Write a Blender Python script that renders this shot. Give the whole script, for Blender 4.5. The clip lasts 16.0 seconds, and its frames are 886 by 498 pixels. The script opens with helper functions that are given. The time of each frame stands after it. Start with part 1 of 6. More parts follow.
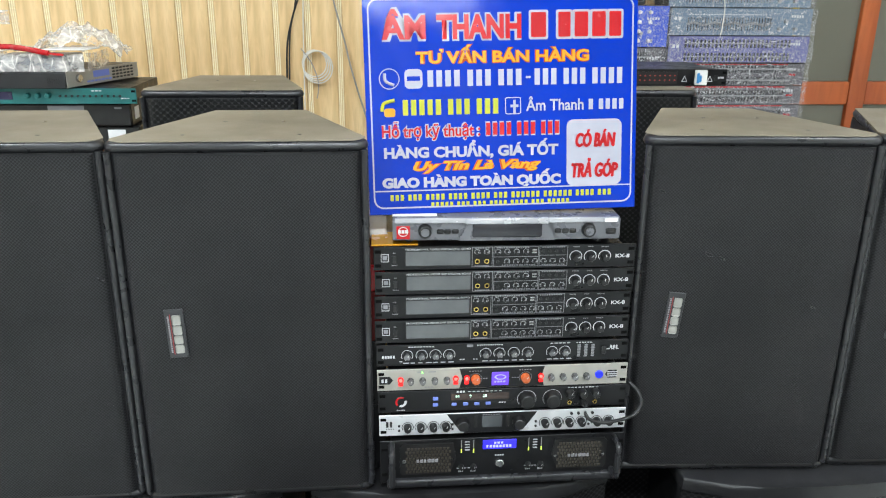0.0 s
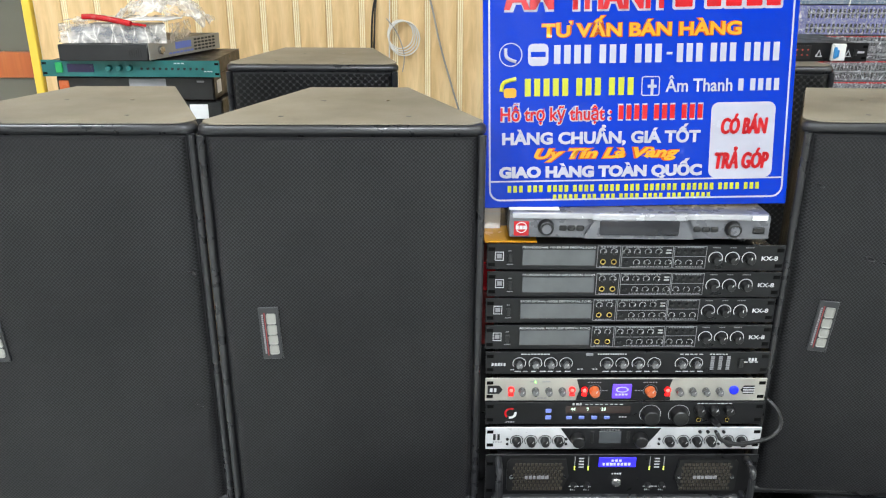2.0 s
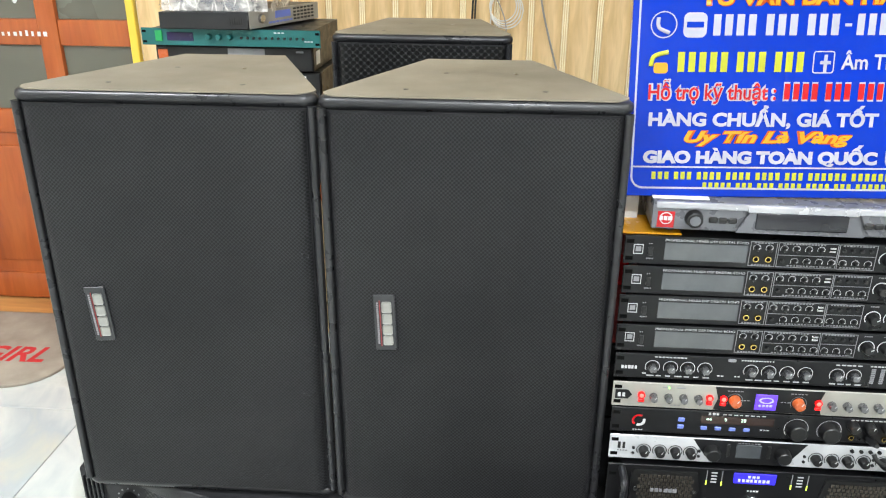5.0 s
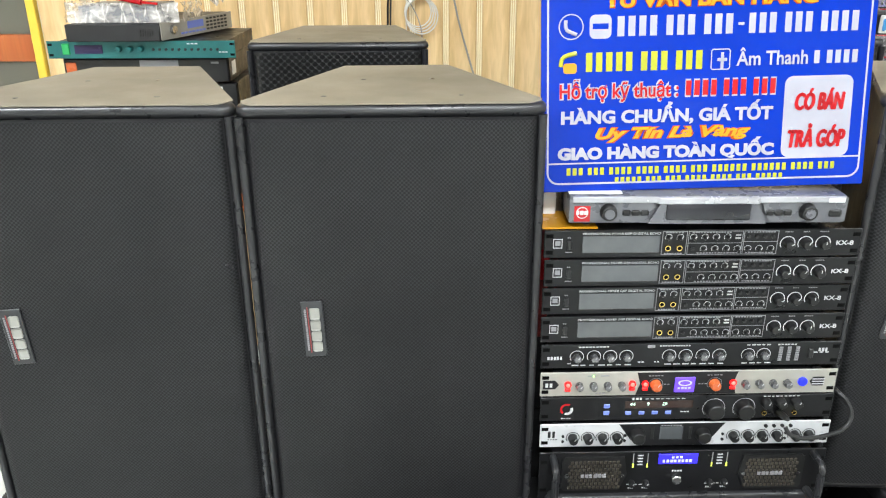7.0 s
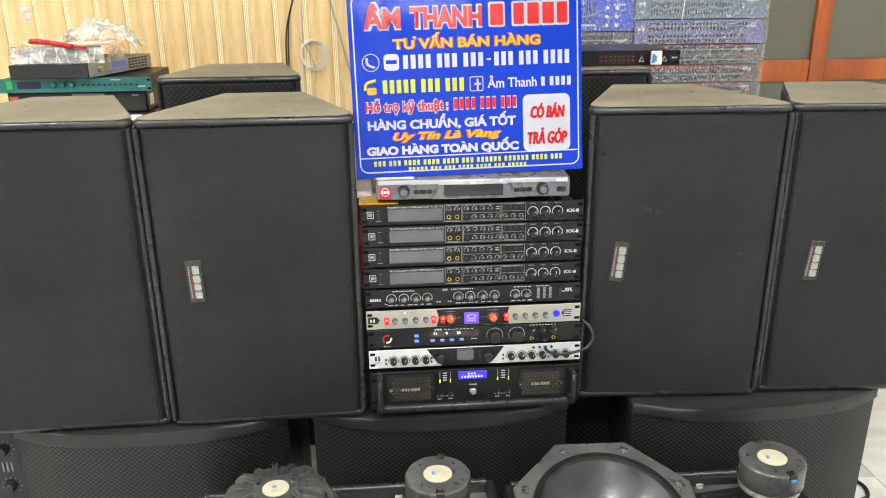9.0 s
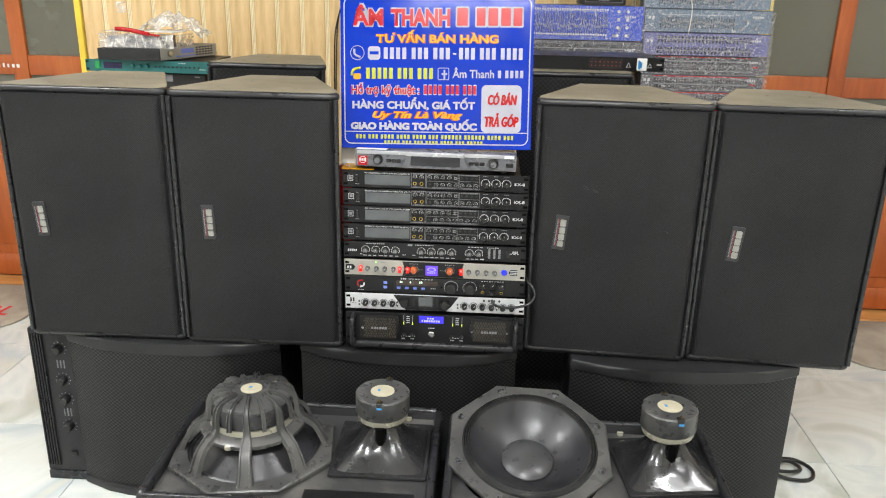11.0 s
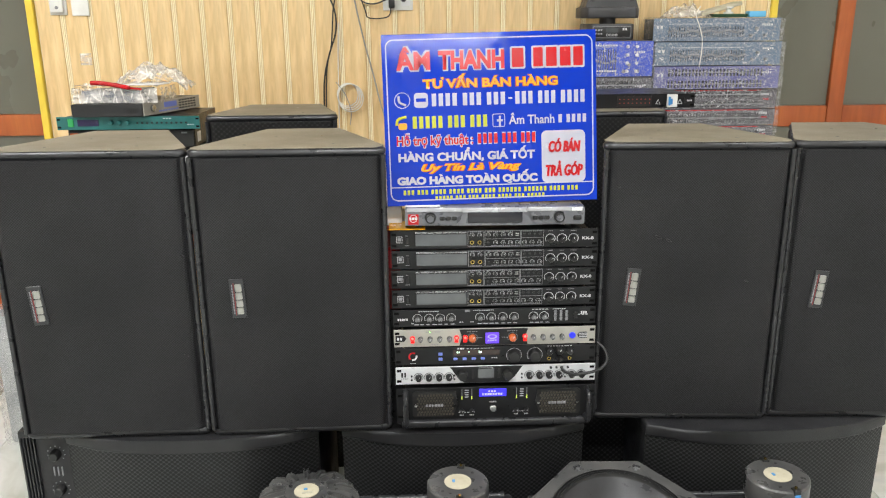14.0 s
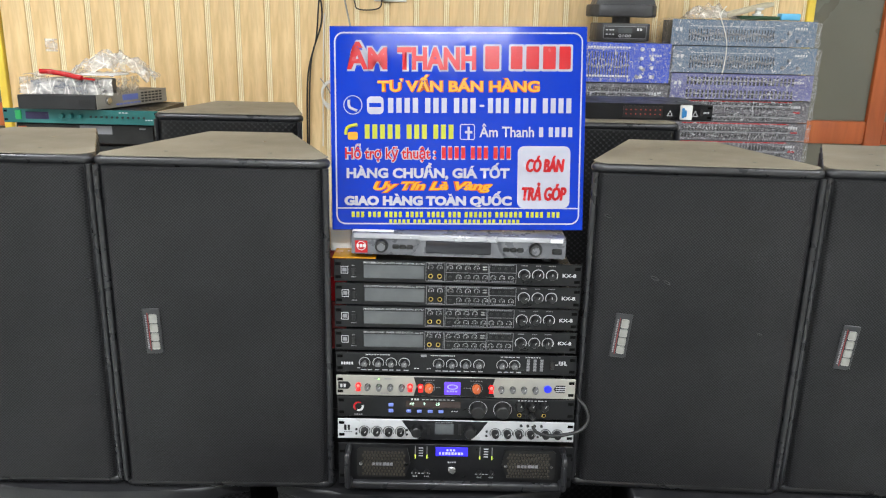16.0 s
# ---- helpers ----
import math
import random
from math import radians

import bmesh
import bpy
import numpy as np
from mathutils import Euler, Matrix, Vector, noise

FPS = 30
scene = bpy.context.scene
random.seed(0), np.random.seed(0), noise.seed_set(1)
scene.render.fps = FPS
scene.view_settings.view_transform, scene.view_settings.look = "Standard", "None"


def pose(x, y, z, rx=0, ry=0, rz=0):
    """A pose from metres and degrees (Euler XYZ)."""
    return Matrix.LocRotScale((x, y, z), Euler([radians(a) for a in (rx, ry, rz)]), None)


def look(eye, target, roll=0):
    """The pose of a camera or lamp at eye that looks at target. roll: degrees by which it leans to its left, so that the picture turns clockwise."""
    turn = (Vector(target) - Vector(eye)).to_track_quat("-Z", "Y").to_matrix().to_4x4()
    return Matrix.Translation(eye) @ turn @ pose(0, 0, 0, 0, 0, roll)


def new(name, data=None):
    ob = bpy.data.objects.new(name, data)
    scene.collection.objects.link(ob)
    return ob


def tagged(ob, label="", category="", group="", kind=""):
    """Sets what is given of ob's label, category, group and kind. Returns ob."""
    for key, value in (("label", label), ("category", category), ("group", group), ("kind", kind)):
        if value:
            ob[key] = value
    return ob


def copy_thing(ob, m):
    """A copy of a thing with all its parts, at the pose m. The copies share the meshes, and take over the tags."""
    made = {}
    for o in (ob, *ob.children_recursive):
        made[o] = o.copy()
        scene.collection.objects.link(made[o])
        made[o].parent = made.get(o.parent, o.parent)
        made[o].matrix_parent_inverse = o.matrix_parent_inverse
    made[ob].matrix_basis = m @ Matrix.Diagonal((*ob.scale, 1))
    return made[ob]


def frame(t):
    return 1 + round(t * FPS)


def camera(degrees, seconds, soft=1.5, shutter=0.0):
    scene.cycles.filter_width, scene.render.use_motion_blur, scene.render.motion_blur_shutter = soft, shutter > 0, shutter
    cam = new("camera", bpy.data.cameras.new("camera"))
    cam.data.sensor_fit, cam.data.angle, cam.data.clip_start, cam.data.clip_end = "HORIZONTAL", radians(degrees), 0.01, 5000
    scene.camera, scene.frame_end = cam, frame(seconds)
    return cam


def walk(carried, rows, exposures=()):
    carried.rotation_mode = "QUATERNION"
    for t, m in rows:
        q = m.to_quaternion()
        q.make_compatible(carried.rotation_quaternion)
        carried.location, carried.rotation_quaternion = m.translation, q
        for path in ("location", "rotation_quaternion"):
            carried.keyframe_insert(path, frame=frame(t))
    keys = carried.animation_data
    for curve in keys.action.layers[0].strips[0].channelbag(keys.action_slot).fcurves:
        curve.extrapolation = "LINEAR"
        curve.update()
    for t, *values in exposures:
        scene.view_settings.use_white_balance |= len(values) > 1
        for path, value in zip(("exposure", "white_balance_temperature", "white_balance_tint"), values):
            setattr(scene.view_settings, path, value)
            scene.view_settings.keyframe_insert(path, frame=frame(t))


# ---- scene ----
cam = camera(58.9, 16.0, 1.15)
PATH = [
    (0, (0.01, 0.005, 1.464), (0.178, 1.893, 0.826), 0.6),
    (0.5, (-0.017, 0.04, 1.464), (0.103, 1.929, 0.816), 0.6),
    (1, (-0.049, 0.093, 1.46), (0.013, 1.977, 0.792), 0.1),
    (1.5, (-0.064, 0.138, 1.459), (-0.027, 2.015, 0.768), -0.1),
    (2, (-0.08, 0.163, 1.456), (-0.06, 2.033, 0.747), 0.3),
    (2.5, (-0.104, 0.187, 1.447), (-0.128, 2.049, 0.717), 0.5),
    (3, (-0.147, 0.22, 1.44), (-0.243, 2.072, 0.692), 0.3),
    (3.2, (-0.17, 0.232, 1.426), (-0.301, 2.087, 0.689), 0.2),
    (5.5, (-0.186, 0.263, 1.432), (-0.329, 2.105, 0.666), 0.4),
    (6, (-0.201, 0.259, 1.43), (-0.337, 2.101, 0.664), 0.2),
    (6.5, (-0.198, 0.26, 1.43), (-0.269, 2.108, 0.668), 0.3),
    (7, (-0.174, 0.244, 1.434), (-0.134, 2.098, 0.685), -0.2),
    (7.5, (-0.092, 0.145, 1.448), (0.015, 2.002, 0.714), -0.2),
    (8, (0.017, -0.006, 1.455), (0.117, 1.854, 0.724), -0.2),
    (8.5, (0.054, -0.11, 1.464), (0.158, 1.759, 0.761), -0.6),
    (9, (0.048, -0.262, 1.485), (0.201, 1.617, 0.817), -0.5),
    (9.2, (0.042, -0.32, 1.499), (0.213, 1.563, 0.845), -0.5),
    (11.3, (0.38, -0.64, 1.479), (0.255, 1.251, 0.838), 1.1),
    (11.5, (0.373, -0.647, 1.478), (0.237, 1.245, 0.844), 0.9),
    (12, (0.358, -0.659, 1.482), (0.218, 1.236, 0.857), 1.0),
    (12.5, (0.322, -0.644, 1.475), (0.184, 1.252, 0.853), 0.6),
    (13, (0.181, -0.507, 1.466), (0.112, 1.4, 0.865), -0.6),
    (13.5, (0.081, -0.409, 1.477), (0.123, 1.506, 0.902), -0.9),
    (14, (0.053, -0.403, 1.475), (0.132, 1.518, 0.922), -0.4),
    (14.5, (0.048, -0.405, 1.478), (0.128, 1.519, 0.938), -0.3),
    (15, (0.075, -0.347, 1.473), (0.139, 1.579, 0.936), -0.3),
    (15.5, (0.142, -0.201, 1.472), (0.183, 1.722, 0.922), 0.5),
    (16, (0.206, -0.11, 1.466), (0.218, 1.81, 0.906), 1.3),
]
walk(cam, [(t, look(eye, target, roll)) for t, eye, target, roll in PATH],
     [(0.0, 0.18, 5980, 6), (2.0, 0.24, 6060, 8), (3.0, 0.32, 6230, 9), (5.5, 0.37, 6140, 8), (7.0, 0.44, 6200, 8), (7.5, 0.48, 6400, 9), (8.0, 0.48, 6480, 9), (9.0, 0.37, 6640, 7),
      (11.5, 0.1, 6500, 10), (12.5, 0.1, 6500, 10), (13.5, 0.14, 6560, 10), (14.5, 0.04, 6420, 10), (16.0, 0.09, 6180, 10)])

# ---- light ----
scene.view_settings.exposure = 0.0
world = bpy.data.worlds.new("world")
scene.world = world
world.use_nodes = True
sky = world.node_tree.nodes.new("ShaderNodeTexSky")
sky.sky_type, sky.sun_disc = "NISHITA", False
sky.sun_elevation, sky.sun_rotation = radians(40), radians(200)
world.node_tree.links.new(sky.outputs[0], world.node_tree.nodes["Background"].inputs[0])
world.node_tree.nodes["Background"].inputs[1].default_value = 0.1

ROOM_X0, ROOM_X1, ROOM_Y0, ROOM_H = -3.4, 3.4, -5.0, 3.2
WALL_Y, DOOR_Y = 2.85, 3.0
ENTRY_X0, ENTRY_X1 = -2.8, -0.7


def area_lamp(x, y, z, sx, sy, watts, turn, colour=(0.97, 0.98, 1.0)):
    data = bpy.data.lights.new("lamp", "AREA")
    data.shape, data.size, data.size_y, data.energy, data.color = "RECTANGLE", sx, sy, watts, colour
    ob = new("lamp_light", data)
    ob.matrix_world = pose(x, y, z, *turn)
    return ob


area_lamp(0.2, -0.9, ROOM_H - 0.085, 1.25, 0.14, 80, (0, 0, 0))
area_lamp(-1.9, 0.4, ROOM_H - 0.085, 1.25, 0.14, 76, (0, 0, 0))
area_lamp(2.2, 0.4, ROOM_H - 0.085, 1.25, 0.14, 40, (0, 0, 0))
area_lamp(0.2, -3.8, ROOM_H - 0.085, 1.25, 0.14, 55, (0, 0, 0))
area_lamp((ENTRY_X0 + ENTRY_X1) / 2, ROOM_Y0 - 0.05, 1.3, ENTRY_X1 - ENTRY_X0, 2.5, 150, (90, 0, 180), (0.88, 0.95, 1.0))
area_lamp(1.95, ROOM_Y0 - 0.05, 1.75, 0.7, 1.0, 26, (90, 0, 180), (0.88, 0.95, 1.0))


# ---- materials ----
def material(name, colour, rough=0.5, metal=0.0, spec=0.5):
    m = bpy.data.materials.new(name)
    m.use_nodes = True
    b = m.node_tree.nodes["Principled BSDF"]
    b.inputs["Base Color"].default_value = (*colour, 1)
    b.inputs["Roughness"].default_value, b.inputs["Metallic"].default_value = rough, metal
    b.inputs["Specular IOR Level"].default_value = spec
    return m, m.node_tree, b


def node(tree, kind, **values):
    n = tree.nodes.new(kind)
    for key, value in values.items():
        if key in n.inputs:
            n.inputs[key].default_value = value
    return n


def coords(tree, scale=(1, 1, 1), turn=(0, 0, 0)):
    c, m = tree.nodes.new("ShaderNodeTexCoord"), tree.nodes.new("ShaderNodeMapping")
    m.inputs["Scale"].default_value, m.inputs["Rotation"].default_value = scale, turn
    tree.links.new(c.outputs["Object"], m.inputs[0])
    return m.outputs[0]


def ramp(tree, source, *stops):
    r = tree.nodes.new("ShaderNodeValToRGB")
    while len(r.color_ramp.elements) < len(stops):
        r.color_ramp.elements.new(0.5)
    for e, (at, colour) in zip(r.color_ramp.elements, stops):
        e.position, e.color = at, (*colour, 1) if len(colour) == 3 else colour
    tree.links.new(source, r.inputs[0])
    return r.outputs[0]


def noise_of(tree, where, scale, detail=4.0, rough=0.55):
    n = node(tree, "ShaderNodeTexNoise", Scale=scale, Detail=detail, Roughness=rough)
    tree.links.new(where, n.inputs["Vector"])
    return n.outputs["Fac"]


def bump(tree, b, height, strength=0.2, distance=0.002):
    n = node(tree, "ShaderNodeBump", Strength=strength, Distance=distance)
    tree.links.new(height, n.inputs["Height"])
    tree.links.new(n.outputs[0], b.inputs["Normal"])


def worn(name, dark, light, rough=0.5, metal=0.0, scale=6.0, grain=180.0, strength=0.15, spread=(0.35, 0.7), spec=0.5):
    """A surface with blotches at one scale and fine relief at another."""
    m, t, b = material(name, dark, rough, metal, spec)
    c = coords(t)
    big = noise_of(t, c, scale)
    t.links.new(ramp(t, big, (spread[0], dark), (spread[1], light)), b.inputs["Base Color"])
    r = ramp(t, noise_of(t, c, scale * 3.1), (0.3, (max(rough - 0.1, 0.03),) * 3), (0.75, (min(rough + 0.12, 1),) * 3))
    t.links.new(r, b.inputs["Roughness"])
    if strength:
        bump(t, b, noise_of(t, c, grain, 2.0), strength, 0.001)
    return m


def mesh_cloth(name, pitch, row, radius, hole, wire, rough, spec):
    """Perforated sheet: staggered holes in painted metal, with faint blotches of dust."""
    m, t, b = material(name, wire, rough, 0.0, spec)
    swap, join = node(t, "ShaderNodeSeparateXYZ"), node(t, "ShaderNodeCombineXYZ")
    t.links.new(coords(t, (math.sqrt(2) / pitch, 0.0, math.sqrt(0.5) / row)), swap.inputs[0])
    t.links.new(swap.outputs[0], join.inputs[0])
    t.links.new(swap.outputs[2], join.inputs[1])
    turn = t.nodes.new("ShaderNodeMapping")
    turn.inputs["Rotation"].default_value = (0, 0, math.pi / 4)
    t.links.new(join.outputs[0], turn.inputs[0])
    cells = node(t, "ShaderNodeTexVoronoi", Scale=1.0, Randomness=0.0)
    cells.voronoi_dimensions = "2D"
    t.links.new(turn.outputs[0], cells.inputs["Vector"])
    sheet = ramp(t, cells.outputs["Distance"], (radius - 0.07, hole), (radius + 0.07, wire))
    dust = ramp(t, noise_of(t, coords(t), 4.0, 5.0), (0.35, (0.75, 0.75, 0.75)), (0.7, (1.25, 1.24, 1.2)), (0.83, (1.5, 1.48, 1.45)))
    mix = t.nodes.new("ShaderNodeMix")
    mix.data_type, mix.blend_type = "RGBA", "MULTIPLY"
    mix.inputs[0].default_value = 1.0
    t.links.new(sheet, mix.inputs[6])
    t.links.new(dust, mix.inputs[7])
    t.links.new(mix.outputs[2], b.inputs["Base Color"])
    relief = ramp(t, cells.outputs["Distance"], (radius - 0.1, (0, 0, 0)), (radius + 0.1, (1, 1, 1)))
    bump(t, b, relief, 0.3, row * 0.3)
    return m


def grained_wood(name, a, c2, dark, along="Z", rough=0.4, scale=9.0):
    m, t, b = material(name, a, rough)
    squeeze = {"X": (0.12, 1, 1), "Y": (1, 0.12, 1), "Z": (1, 1, 0.12)}[along]
    c = coords(t, squeeze)
    n1 = noise_of(t, c, scale, 6.0, 0.6)
    w = node(t, "ShaderNodeTexNoise", Scale=scale * 5, Detail=3.0, Distortion=1.2)
    t.links.new(c, w.inputs["Vector"])
    col = ramp(t, n1, (0.3, dark), (0.5, a), (0.72, c2))
    fine = ramp(t, w.outputs["Fac"], (0.35, (0.82, 0.8, 0.76)), (0.6, (1, 1, 1)))
    mix = t.nodes.new("ShaderNodeMix")
    mix.data_type, mix.blend_type = "RGBA", "MULTIPLY"
    mix.inputs[0].default_value = 0.8
    t.links.new(col, mix.inputs[6])
    t.links.new(fine, mix.inputs[7])
    t.links.new(mix.outputs[2], b.inputs["Base Color"])
    bump(t, b, w.outputs["Fac"], 0.08, 0.001)
    return m


def glowing(name, colour, strength):
    m, t, b = material(name, colour, 0.4)
    b.inputs["Emission Color"].default_value, b.inputs["Emission Strength"].default_value = (*colour, 1), strength
    return m


def plain(name, colour, rough=0.5, metal=0.0):
    return worn(name, tuple(c * 0.92 for c in colour), tuple(min(c * 1.06, 1) for c in colour), rough, metal, 14.0, 300.0, 0.04)


M = {
    "grille": mesh_cloth("speaker grille", 0.0062, 0.0031, 0.42, (0.006, 0.006, 0.0065), (0.0255, 0.0255, 0.028), 0.55, 0.25),
    "sub_grille": mesh_cloth("subwoofer grille", 0.0135, 0.0058, 0.46, (0.0012, 0.0012, 0.0012), (0.032, 0.032, 0.034), 0.42, 0.35),
    "coarse_grille": mesh_cloth("coarse grille", 0.0165, 0.0076, 0.5, (0.001, 0.001, 0.001), (0.028, 0.028, 0.029), 0.4, 0.4),
    "cab": worn("black textured paint", (0.011, 0.011, 0.012), (0.022, 0.022, 0.023), 0.42, 0, 5.0, 420.0, 0.35, spec=0.4),
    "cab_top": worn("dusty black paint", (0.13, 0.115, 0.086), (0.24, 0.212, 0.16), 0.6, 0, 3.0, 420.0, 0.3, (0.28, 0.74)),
    "rubber": worn("black moulded edge", (0.014, 0.014, 0.015), (0.023, 0.023, 0.025), 0.32, 0, 8.0, 200.0, 0.04, spec=0.5),
    "black_metal": worn("black enamelled metal", (0.005, 0.005, 0.0055), (0.010, 0.010, 0.011), 0.36, 0.0, 9.0, 500.0, 0.1, spec=0.3),
    "silver": worn("brushed silver", (0.52, 0.53, 0.55), (0.66, 0.67, 0.69), 0.32, 0.6, 8.0, 400.0, 0.05),
    "white_print": plain("white print", (0.55, 0.55, 0.56), 0.5),
    "grey_print": plain("grey print", (0.24, 0.24, 0.25), 0.5),
    "lcd": worn("unlit display glass", (0.06, 0.066, 0.07), (0.075, 0.08, 0.084), 0.1, 0, 20.0, 300.0, 0.0, spec=0.8),
    "gold": plain("brass", (0.7, 0.5, 0.15), 0.25, 1.0),
    "steel": plain("steel", (0.55, 0.55, 0.55), 0.25, 1.0),
    "knob": worn("black plastic", (0.005, 0.005, 0.005), (0.012, 0.012, 0.012), 0.4, 0, 30.0, 300.0, 0.05),
    "panel_silver": worn("silver painted faceplate", (0.5, 0.51, 0.52), (0.62, 0.62, 0.63), 0.35, 0.15, 12.0, 500.0, 0.05),
    "panel_beige": worn("champagne faceplate", (0.31, 0.3, 0.265), (0.39, 0.375, 0.33), 0.38, 0.2, 12.0, 500.0, 0.05),
    "teal": worn("teal enamel faceplate", (0.012, 0.105, 0.1), (0.02, 0.15, 0.14), 0.4, 0.1, 12.0, 500.0, 0.05),
    "sign_blue": worn("glossy blue vinyl", (0.0022, 0.025, 0.33), (0.003, 0.029, 0.37), 0.1, 0, 6.0, 120.0, 0.03, spec=0.26),
    "sign_white": plain("white vinyl", (0.37, 0.37, 0.43), 0.2),
    "sign_red": plain("red vinyl", (0.42, 0.008, 0.012), 0.2),
    "sign_yellow": plain("yellow vinyl", (0.39, 0.4, 0.025), 0.2),
    "sign_orange": plain("orange vinyl", (0.58, 0.27, 0.01), 0.2),
    "wall_panel": grained_wood("printed wood wall panel", (0.78, 0.56, 0.28), (0.86, 0.67, 0.38), (0.62, 0.4, 0.17), "Z", 0.42, 11.0),
    "wall_stripe": plain("cream panel bead", (0.93, 0.84, 0.58), 0.4),
    "yellow_trim": plain("yellow corner bead", (0.8, 0.58, 0.06), 0.4),
    "door_wood": grained_wood("varnished red-brown wood", (0.42, 0.1, 0.022), (0.52, 0.15, 0.035), (0.3, 0.06, 0.014), "Z", 0.3, 6.0),
    "plaster": worn("painted plaster", (0.7, 0.68, 0.62), (0.78, 0.76, 0.7), 0.8, 0, 2.0, 60.0, 0.2),
    "ceiling": worn("white ceiling board", (0.76, 0.76, 0.74), (0.82, 0.82, 0.8), 0.85, 0, 2.0, 60.0, 0.15),
    "threshold": grained_wood("brown wood strip", (0.66, 0.34, 0.11), (0.78, 0.46, 0.18), (0.45, 0.2, 0.06), "X", 0.3, 8.0),
    "mat": worn("grey-brown fibre mat", (0.3, 0.255, 0.2), (0.44, 0.385, 0.31), 0.95, 0, 7.0, 260.0, 0.8),
    "red_paint": plain("red mat letters", (0.6, 0.03, 0.03), 0.9),
    "cable": plain("black cable", (0.012, 0.012, 0.012), 0.4),
    "grey_cable": plain("grey cable", (0.3, 0.29, 0.27), 0.5),
    "white_cable": plain("white cable", (0.68, 0.66, 0.6), 0.5),
    "white_plastic": plain("white plastic", (0.75, 0.74, 0.7), 0.35),
    "paper_white": plain("paper", (0.78, 0.78, 0.78), 0.8),
    "black_slot": worn("black hole", (0.001, 0.001, 0.001), (0.002, 0.002, 0.002), 0.8, 0, 9, 100, 0.0, spec=0.1),
    "halo_red": plain("deep orange-red vinyl", (0.42, 0.07, 0.008), 0.2),
    "dark_steel": plain("dark grey metal", (0.2, 0.2, 0.205), 0.3, 0.8),
    "badge_print": plain("pale badge print", (0.3, 0.3, 0.27), 0.4),
    "badge_plate": plain("dark grey name plate", (0.026, 0.027, 0.029), 0.35),
    "badge_red": plain("dull red print", (0.22, 0.02, 0.02), 0.4),
    "dark_red": plain("dark red card", (0.2, 0.012, 0.01), 0.6),
    "lamp": glowing("tube", (1.0, 0.97, 0.92), 14.0),
}


M["frosted"] = worn("frosted grey-green glass", (0.115, 0.113, 0.085), (0.15, 0.146, 0.112), 0.34, 0, 0.8, 90.0, 0.03, (0.1, 0.9))


# ---- building helpers ----
def box(bm, x0, x1, y0, y1, z0, z1, bevel=0.0, seg=2):
    c = [bm.verts.new((x, y, z)) for z in (z0, z1) for x, y in ((x0, y0), (x1, y0), (x1, y1), (x0, y1))]
    f = [bm.faces.new([c[i] for i in q]) for q in ((3, 2, 1, 0), (4, 5, 6, 7), (0, 1, 5, 4), (1, 2, 6, 5), (2, 3, 7, 6), (3, 0, 4, 7))]
    if bevel:
        edges = {e for q in f for e in q.edges}
        bmesh.ops.bevel(bm, geom=list(edges), offset=bevel, segments=seg, affect="EDGES", profile=0.5)
    return bm


def prism(bm, points, z0, z1, bevel=0.0, seg=2, only_flat=False):
    """An upright prism over a plan given anticlockwise."""
    lo, hi = [bm.verts.new((x, y, z0)) for x, y in points], [bm.verts.new((x, y, z1)) for x, y in points]
    n = len(points)
    f = [bm.faces.new(lo[::-1]), bm.faces.new(hi)]
    f += [bm.faces.new((lo[i], lo[(i + 1) % n], hi[(i + 1) % n], hi[i])) for i in range(n)]
    if bevel:
        edges = list({e for q in (f[:2] if only_flat else f) for e in q.edges})
        bmesh.ops.bevel(bm, geom=edges, offset=bevel, segments=seg, affect="EDGES", profile=0.5)
    return bm


def lathe(bm, profile, seg=24, m=Matrix(), closed=True):
    """Turns (radius, height) pairs round the z axis of m."""
    rings = []
    for r, z in profile:
        if r < 1e-6:
            rings.append([bm.verts.new(m @ Vector((0, 0, z)))])
        else:
            rings.append([bm.verts.new(m @ Vector((r * math.cos(2 * math.pi * i / seg), r * math.sin(2 * math.pi * i / seg), z))) for i in range(seg)])
    for a, b in zip(rings, rings[1:]):
        for i in range(seg):
            j = (i + 1) % seg
            q = [a[i % len(a)], a[j % len(a)], b[j % len(b)], b[i % len(b)]]
            q = list(dict.fromkeys(q))
            if len(q) > 2:
                bm.faces.new(q)
    return bm


def cyl(bm, r, z0, z1, seg=20, m=Matrix(), r2=None, chamfer=0.0):
    r2 = r if r2 is None else r2
    p = [(0, z0), (r, z0), (r2, z1 - chamfer), (r2 - chamfer, z1), (0, z1)] if chamfer else [(0, z0), (r, z0), (r2, z1), (0, z1)]
    return lathe(bm, p, seg, m)


